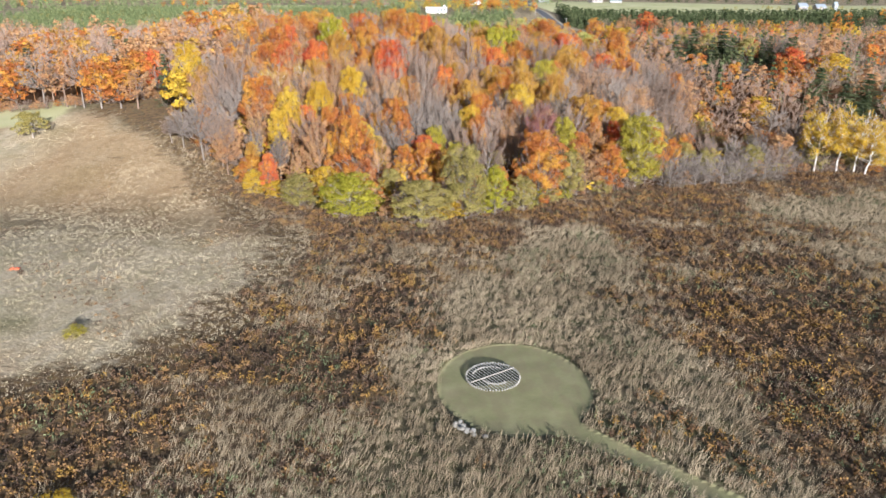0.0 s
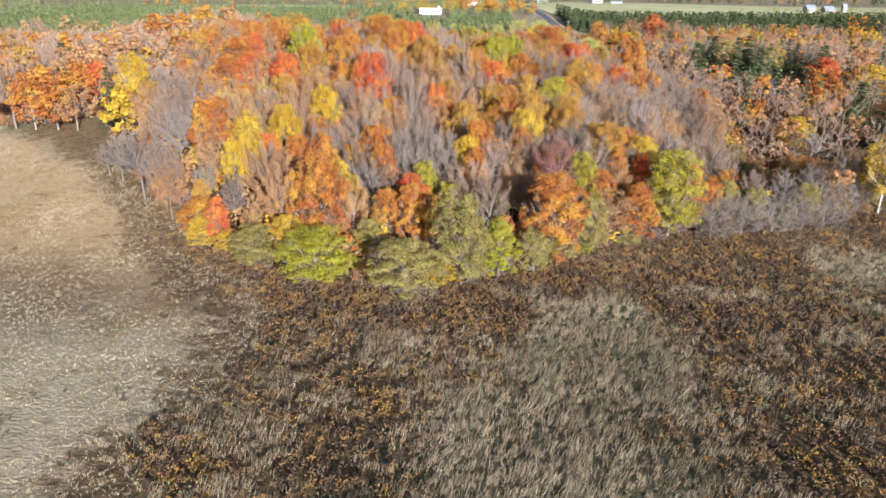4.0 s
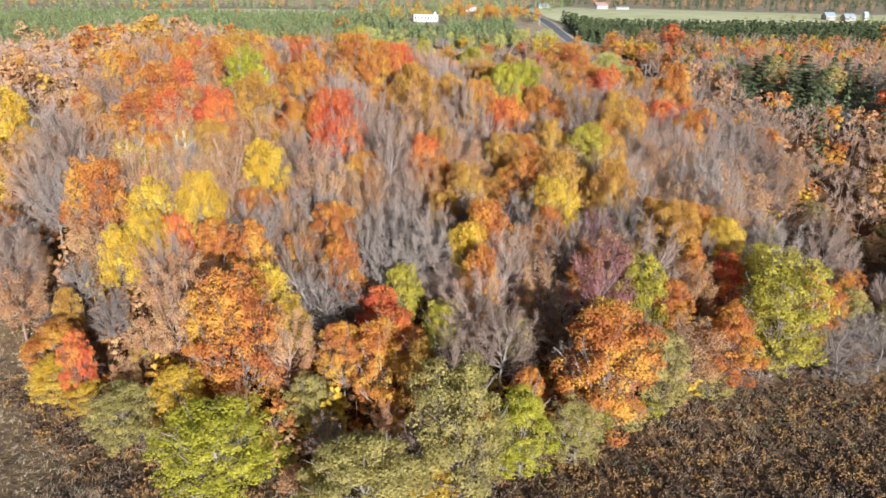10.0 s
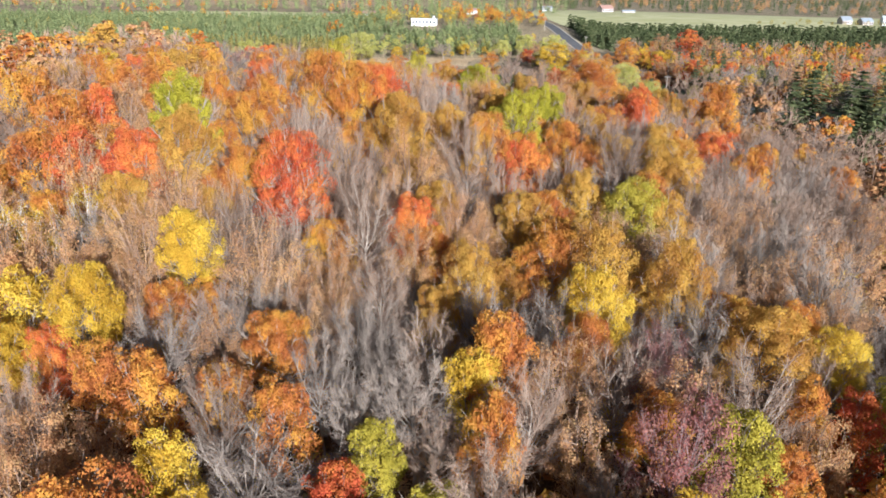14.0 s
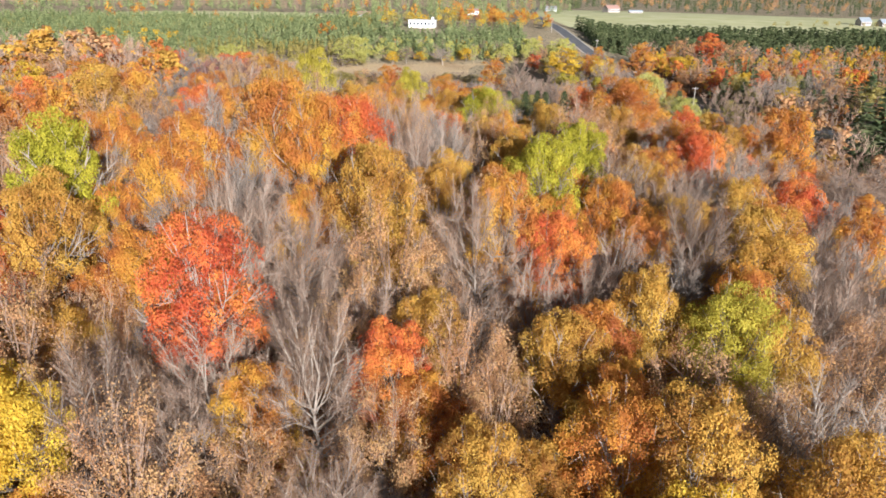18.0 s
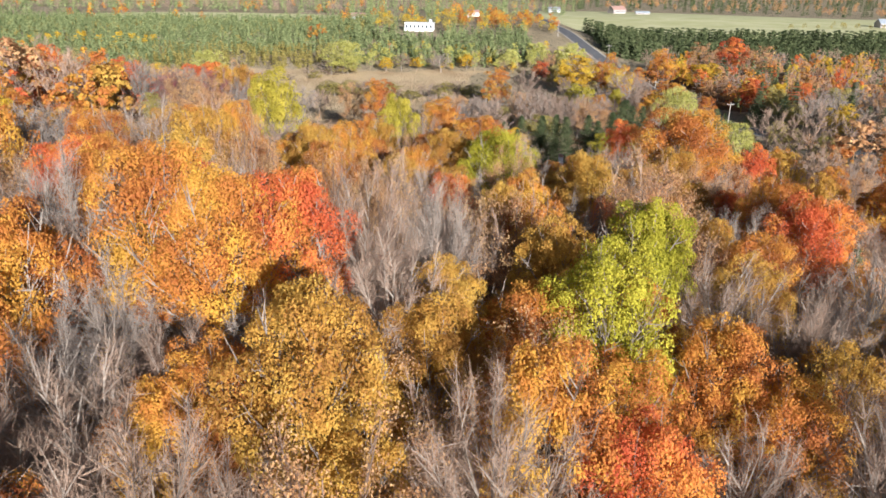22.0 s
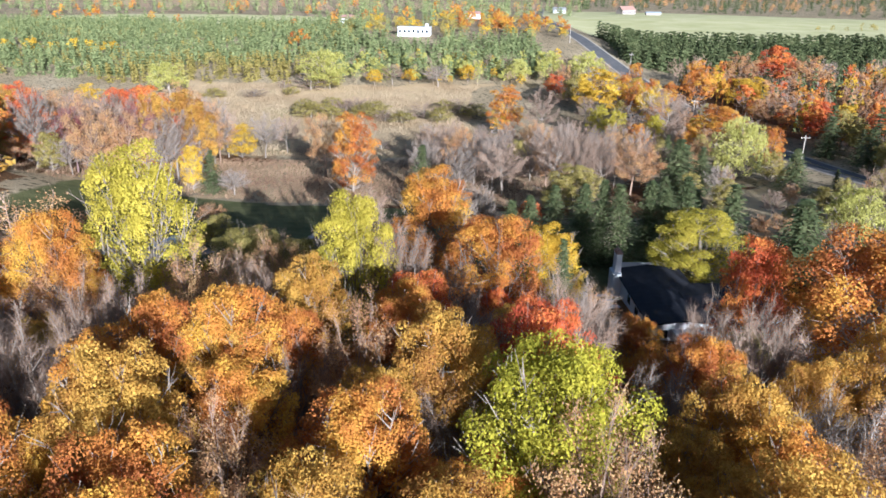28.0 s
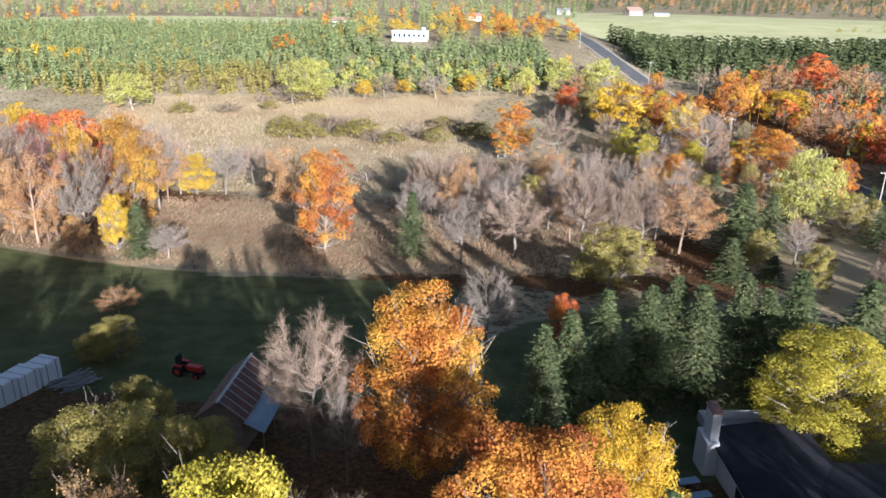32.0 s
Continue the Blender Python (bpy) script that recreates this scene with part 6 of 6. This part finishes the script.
# wrapped bales, timber pile and tractor in the yard
for i, (x, y) in enumerate(((-34.9, 361.5), (-34.1, 364.0), (-33.3, 366.5), (-41.6, 364.2), (-44.0, 365.0))):
    ob = base("wrapped_bale", Matrix.Translation(at(x, y)) @ pose(0, 0, 0, 0, 0, -18), "large white plastic-wrapped bale in a row on the yard", "bale", "wrapped bales")
    part("bale", boxed(-1.2, 1.2, -1.2, 1.2, -0.2, 2.3, 0.16), PLASTIC, ob)
    for k in (-0.6, 0.6):
        part("strap", boxed(-1.22, 1.22, k - 0.03, k + 0.03, 0.2, 2.312, 0.01), RUBBER, ob)
pile_rng = random.Random(5)
ob = base("timber_pile", Matrix.Translation(at(-30.2, 366.0)) @ pose(0, 0, 0, 0, 0, 50), "untidy pile of grey weathered boards on the grass", "timber pile")
for i in range(26):
    g = boxed(-1.9, 1.9, -0.09, 0.09, -0.03, 0.03)
    bmesh.ops.transform(g, matrix=pose(pile_rng.uniform(-0.5, 0.5), -1.4 + 2.8 * (i % 9) / 8, 0.1 + 0.16 * (i // 9), 0, pile_rng.uniform(-6, 6), pile_rng.uniform(-24, 24)), verts=g.verts)
    part("board", g, DECK, ob)


def wheel(parent, x, y, r, w):
    g = Geo()
    for a, b, q0, q1 in ((-w, -w * 0.7, r * 0.8, r), (-w * 0.7, w * 0.7, r, r), (w * 0.7, w, r, r * 0.8), (w, w * 1.001, r * 0.8, 0.02), (-w * 1.001, -w, 0.02, r * 0.8)):
        g.tube((x, y + a, r), (x, y + b, r), q0, q1, 16)
    t = part("wheel", g.mesh("tyre"), RUBBER, parent)
    g = Geo()
    g.tube((x, y - w * 1.05, r), (x, y + w * 1.05, r), r * 0.5, r * 0.5, 12)
    g.tube((x, y + w * 1.05, r), (x, y + w * 1.06, r), r * 0.5, 0.02, 12)
    g.tube((x, y - w * 1.06, r), (x, y - w * 1.05, r), 0.02, r * 0.5, 12)
    part("rim", g.mesh("rim"), RED_PAINT, t)


ob = base("tractor", Matrix.Translation(at(-19.2, 368.6)) @ pose(0, 0, 0, 0, 0, -20), "small red tractor parked in the shade of the yard", "tractor")
part("bonnet", boxed(-0.1, 1.7, -0.35, 0.35, 0.75, 1.35, 0.1), RED_PAINT, ob)
part("chassis", boxed(-1.2, 1.5, -0.25, 0.25, 0.45, 0.74, 0.04), RUBBER, ob)
part("seat", boxed(-0.9, -0.4, -0.25, 0.25, 1.05, 1.2, 0.05), RUBBER, ob)
part("roll_bar", boxed(-1.2, -1.1, -0.5, 0.5, 0.9, 2.2, 0.03), RUBBER, ob)
for s in (-1, 1):
    part("mudguard", boxed(-1.4, -0.3, s * 0.62 - 0.2, s * 0.62 + 0.2, 1.28, 1.36, 0.03), RED_PAINT, ob)
    wheel(ob, -0.85, s * 0.68, 0.66, 0.19)
    wheel(ob, 1.3, s * 0.55, 0.38, 0.13)

# far houses
def far_house(x, y, w, d, h, rise, wall_mat, roof_mat, label, turn=0.0, flat=False):
    z = float(ground(x, y))
    ob = base("house", Matrix.Translation((x, y, z)) @ pose(0, 0, 0, 0, 0, turn), label, "house", "far houses")
    if flat:
        part("wall", boxed(-w / 2, w / 2, -d / 2, d / 2, -2, h), wall_mat, ob)
        part("roof", boxed(-w / 2 - 0.5, w / 2 + 0.5, -d / 2 - 0.6, d / 2 + 0.5, h + 0.004, h + 0.35, 0.03), roof_mat, ob)
    else:
        part("wall", gable_walls(-w / 2, w / 2, -d / 2, d / 2, -2, h, h + rise, "x"), wall_mat, ob)
        part("roof", gable_roof(-w / 2, w / 2, -d / 2, d / 2, h, h + rise + 0.25, 0.2, 0.5, "x"), roof_mat, ob)
    n = max(2, int(w / 2.6))
    for i in range(n):
        window(ob, -w / 2 + w * (i + 0.5) / n, -d / 2 - 0.03, h * 0.35, w / n * 0.55, h * 0.42, "-y")
    return ob


FARM_WALL = plain("weathered_farm_boards", (0.30, 0.26, 0.25), (0.44, 0.39, 0.37), 0.8, 0, 0.8)
white = far_house(-6, 724, 19, 9, 4.6, 1, WHITE_WALL, WHITE_WALL, "long white flat-roofed house on the rise", -8, True)
part("carport_wall", boxed(-9.2, 4, -7.4, -7.1, -2, 1.0), WHITE_WALL, white)
part("chimney", boxed(6.6, 8.2, -1, 0.8, 4.96, 6.8, 0.05), WHITE_WALL, white)
far_house(-61, 868, 13, 9, 4, 2.2, WHITE_WALL, BRICK, "white house with a reddish roof among trees")
far_house(38, 905, 12, 8, 3.6, 2, WHITE_WALL, BRICK, "small white house with a pinkish roof")
far_house(148, 1140, 14, 9, 3.4, 2.6, PALE_WALL, GREEN_ROOF, "pale house with a bluish roof by the road")
far_house(222, 1130, 18, 12, 4.5, 4, FARM_WALL, BRICK, "grey barn with a dark roof on the pasture", 25)
far_house(248, 1112, 16, 5, 2.0, 1.4, FARM_WALL, GREEN_ROOF, "long low pale farm building")
far_house(462, 948, 13, 9, 3.6, 3.6, FARM_WALL, GREEN_ROOF, "white farmhouse with a slate-blue roof", 12)
far_house(442, 952, 11, 10, 4, 4, FARM_WALL, GREEN_ROOF, "farm outbuilding with a slate-blue roof", 5)
far_house(480, 946, 4.5, 4.5, 6, 4, PALE_WALL, GREEN_ROOF, "tall white tower-like barn end", 12)
far_house(75, 523, 8, 6, 3, 1.6, PALE_WALL, SHINGLE, "grey cottage half hidden by bare trees", 30)
# a timber footbridge by the birch
fz = float(ground(29, 512))
ob = base("footbridge", Matrix.Translation((29.5, 510, fz)), "small timber footbridge with rails at the marsh's edge", "footbridge")
part("decking", boxed(-4, 4, -0.8, 0.8, 0.3, 0.42, 0.02), PLANK, ob)
for s in (-0.75, 0.75):
    part("rail", boxed(-4, 4, s - 0.05, s + 0.05, 1.25, 1.37, 0.01), DECK, ob)
    for k in range(5):
        part("rail_post", boxed(-3.9 + 1.95 * k - 0.06, -3.9 + 1.95 * k + 0.06, s - 0.06, s + 0.06, -0.6, 1.245), DECK, ob)

# ---------------------------------------------------------------- ponds
WATER = Nodes("pond_water", 0.06, 0, 0.6).colour((0.03, 0.045, 0.06)).mat
for x, y, a, b in ((34, 466, 6.5, 2.2), (-22, 338, 4.5, 1.4)):
    n = 40
    t = np.arange(n) * 2 * np.pi / n
    rr = 1 + 0.14 * np.sin(3 * t + x) + 0.08 * np.sin(5 * t)
    bm = bmesh.new()
    z = float(ground(x, y)) + 0.25
    bm.faces.new([bm.verts.new((x + a * r * math.cos(q), y + b * r * math.sin(q), z)) for q, r in zip(t, rr)])
    tagged(part("pond", bm, WATER), "small still pond that mirrors the sky", "water", kind="structure")

# ---------------------------------------------------------------- shrubs of the marsh and the meadow
def shrub(x, y, h, r, kind="L", label="low olive-brown shrub in the tan marsh", group="marsh shrubs"):
    plan = COARSE["shrub" if kind != "B" else "thicket"]
    plan = plan[tree_rng.integers(len(plan))]
    ob = base("shrub", Matrix.LocRotScale(at(x, y, -0.1), Euler((0, 0, tree_rng.uniform(0, 6.28))), (r / R0, r / R0, h / H0)), label, "shrub", group)
    part("stem", plan.wood, None, ob)
    c = part("crown", plan.crown, None, ob)
    c.material_slots[0].link = "OBJECT"
    c.material_slots[0].material = TWIG if kind == "B" else LEAF[kind]


for i, (x, y, h, r) in enumerate(((-28, 545, 4, 6), (-36, 540, 3.5, 5), (-20, 538, 3.6, 6), (-12, 532, 3, 5), (-44, 548, 3.5, 5), (-55, 578, 2.6, 4), (-70, 575, 2.4, 6), (-86, 572, 2.8, 5), (-6, 528, 3, 5), (16, 548, 3.8, 7), (22, 540, 3.5, 6), (10, 552, 3, 5), (-60, 590, 3, 3), (-47, 592, 3, 3.4), (-35, 560, 2.5, 4), (-24, 549, 4, 6), (-16, 541, 4, 6), (-40, 536, 4, 6), (2, 538, 4, 6), (-32, 534, 3.5, 5), (8, 530, 4, 5), (-48, 588, 5, 7), (-40, 590, 5, 6))):
    shrub(x, y, h * 1.5, r * 1.05, "L" if i % 3 else "B", "low olive-brown shrub in the tan marsh" if i % 3 else "low brown-grey shrub in the tan marsh")
for x, y, h, r in ((-10, 480, 3, 4), (0, 470, 3, 4), (8, 488, 3, 5), (18, 480, 4, 5), (-30, 470, 3, 4), (12, 455, 3.5, 4), (20, 446, 4, 4), (-2, 452, 3, 3), (36, 482, 5, 5), (44, 492, 5, 5), (-20, 456, 3.5, 4), (30, 440, 4, 4), (44, 448, 4, 4), (58, 470, 5, 5)):
    shrub(x, y, h, r, "B", "grey leafless shrub at the marsh's edge")
shrub(-48, 86, 1.6, 1.5, "Yg", "yellow-green bush alone in the dry meadow", "meadow bushes")
shrub(-34, 52, 1.5, 2.2, "Y", "golden bush among the goldenrod", "meadow bushes")

# the hedgerow before the shaded clearing; its unseen right end is added for shade
x = 58.0
while x < 150:
    h = tree_rng.uniform(6.0, 9.5)
    tree(("H", "H", "H", "B", "L")[tree_rng.integers(5)], x, float(front_edge(x)) + tree_rng.uniform(1, 7), h, h * tree_rng.uniform(0.32, 0.48))
    x += tree_rng.uniform(1.5, 2.6)

# taller thin trees at its far end, the outermost unseen and added to block sun
x = 96.0
while x < 168:
    h = tree_rng.uniform(10.0, 16.0)
    tree(("B", "B", "D", "K")[tree_rng.integers(4)], x, float(front_edge(x)) + tree_rng.uniform(5, 13), h, h * 0.26)
    x += tree_rng.uniform(2.4, 4.0)

# the low growth along the far side of the clearing
x = 58.0
while x < 138:
    h = tree_rng.uniform(4.0, 8.0)
    shrub(x, 252 + 3 * math.sin(x * 0.3) + tree_rng.uniform(-1, 6), h, h * tree_rng.uniform(0.45, 0.7), ("K", "L", "B", "O", "K", "L")[tree_rng.integers(6)], "dull shrub at the far side of the shaded clearing", "clearing shrubs")
    x += tree_rng.uniform(1.5, 2.6)

# the ragged skirt of the wood
x = -190.0
while x < 128:
    mix = ("K", "B", "B", "O", "K", "B") if x < -38 else ("L", "L", "B", "G", "Y", "K") if x < 30 else ("B", "L", "B", "K", "B", "O")
    h = tree_rng.uniform(2.2, 5.0)
    shrub(x, float(front_edge(x)) + tree_rng.uniform(0.5, 4.0), h, h * tree_rng.uniform(0.5, 0.75), mix[tree_rng.integers(len(mix))], "ragged shrub at the foot of the wood", "wood-edge shrubs")
    x += tree_rng.uniform(1.6, 3.2)

# ---------------------------------------------------------------- the stone ring on the mown circle
cz = float(ground(6, 77))
ring = base("stone_ring", Matrix.Translation((6.0, 77.3, cz)), "round bed edged with pale stones and barred with timber slats", "stone ring")
stone_rng = random.Random(9)
soil = plain("dark_bed_soil", (0.025, 0.03, 0.018), (0.06, 0.065, 0.035), 0.95, 0, 2.0)
g = Geo()
g.tube((0, 0, -0.2), (0, 0, 0.05), 3.2, 3.2, 40)
g.tube((0, 0, 0.05), (0, 0, 0.055), 3.2, 0.02, 40)
part("bed", g.mesh("bed"), soil, ring, "dark soil of the bed")


def stone_mesh(seed):
    rng = np.random.default_rng(seed)
    bm = bmesh.new()
    bmesh.ops.create_icosphere(bm, subdivisions=1, radius=0.5)
    for v in bm.verts:
        v.co *= 1 + rng.normal(0, 0.12)
    me = bpy.data.meshes.new("stone")
    bm.to_mesh(me)
    bm.free()
    me.materials.append(STONE)
    return me


STONES = [stone_mesh(s) for s in range(5)]


def stone(parent, x, y, z, sx, sy, sz_):
    ob = new("stone", STONES[stone_rng.randrange(5)])
    ob.parent = parent
    ob.matrix_basis = Matrix.LocRotScale((x, y, z), Euler((0, 0, stone_rng.uniform(0, 6.28))), (sx, sy, sz_))
    return ob


for i in range(58):
    a = i * 2 * math.pi / 58
    stone(ring, 3.25 * math.cos(a), 3.25 * math.sin(a), 0.25, stone_rng.uniform(0.2, 0.32), stone_rng.uniform(0.14, 0.22), stone_rng.uniform(0.3, 0.5))
for k in range(13):
    a = math.radians(200 + 9 * k)
    stone(ring, 1.7 * math.cos(a) + 0.3, 1.7 * math.sin(a), 0.24, 0.3, 0.26, 0.35)
for k in range(11):
    a = math.radians(60 + 10 * k)
    stone(ring, 2.3 * math.cos(a) - 0.2, 2.3 * math.sin(a), 0.24, 0.32, 0.28, 0.35)
turn = math.radians(33)
PALE_SLAT = plain("pale_weathered_slats", (0.42, 0.40, 0.36), (0.62, 0.60, 0.55), 0.8, 0, 3.0)
bar = boxed(-3.2, 3.2, -0.065, 0.065, 0.46, 0.56, 0.01)
bmesh.ops.rotate(bar, matrix=Matrix.Rotation(turn, 3, "Z"), verts=bar.verts)
part("beam", bar, POLE_WOOD, ring, "pale central beam")
for k in range(15):
    o = -2.9 + 5.8 * k / 14
    half = math.sqrt(max(0.2, 3.2**2 - o * o))
    bar = boxed(o - 0.024, o + 0.024, -half, half, 0.38, 0.44)
    bmesh.ops.rotate(bar, matrix=Matrix.Rotation(turn, 3, "Z"), verts=bar.verts)
    part("slat", bar, PALE_SLAT, ring)
heap = base("stone_heap", Matrix.Translation(at(2.4, 65.6)) @ pose(0, 0, 0, 0, 0, -25), "heap of pale boulders and slabs at the mown edge", "stone heap")
for x, y, z, a, b, c in ((-1.3, 0.3, 0.25, 1.0, 0.8, 0.7), (-0.5, 0.1, 0.3, 1.2, 0.9, 0.8), (0.2, -0.2, 0.25, 0.9, 0.8, 0.7), (0.8, -0.1, 0.3, 0.9, 0.7, 0.8), (1.1, -0.5, 0.2, 0.7, 0.6, 0.5), (-0.2, -0.5, 0.6, 0.8, 0.5, 0.4), (-0.9, 0.5, 0.6, 0.8, 0.5, 0.5), (2.3, -0.2, 0.16, 0.8, 0.6, 0.45)):
    stone(heap, x, y, z, a, b, c)
bm = bmesh.new()
bmesh.ops.create_grid(bm, x_segments=10, y_segments=4, size=1)
for v in bm.verts:
    v.co = Vector((v.co.x * 0.8, v.co.y * 0.4, 0.25 + 0.2 * math.sin(v.co.x * 3) * math.cos(v.co.y * 2.0)))
bmesh.ops.solidify(bm, geom=bm.faces, thickness=0.03)
tarp = base("orange_tarp", Matrix.Translation(at(-68, 108)) @ pose(0, 0, 0, 0, 0, 10), "crumpled red-orange tarpaulin lying in the dry grass", "tarpaulin")
part("sheet", bm, plain("orange_tarp_sheet", (0.62, 0.12, 0.05), (0.78, 0.2, 0.09), 0.5), tarp)
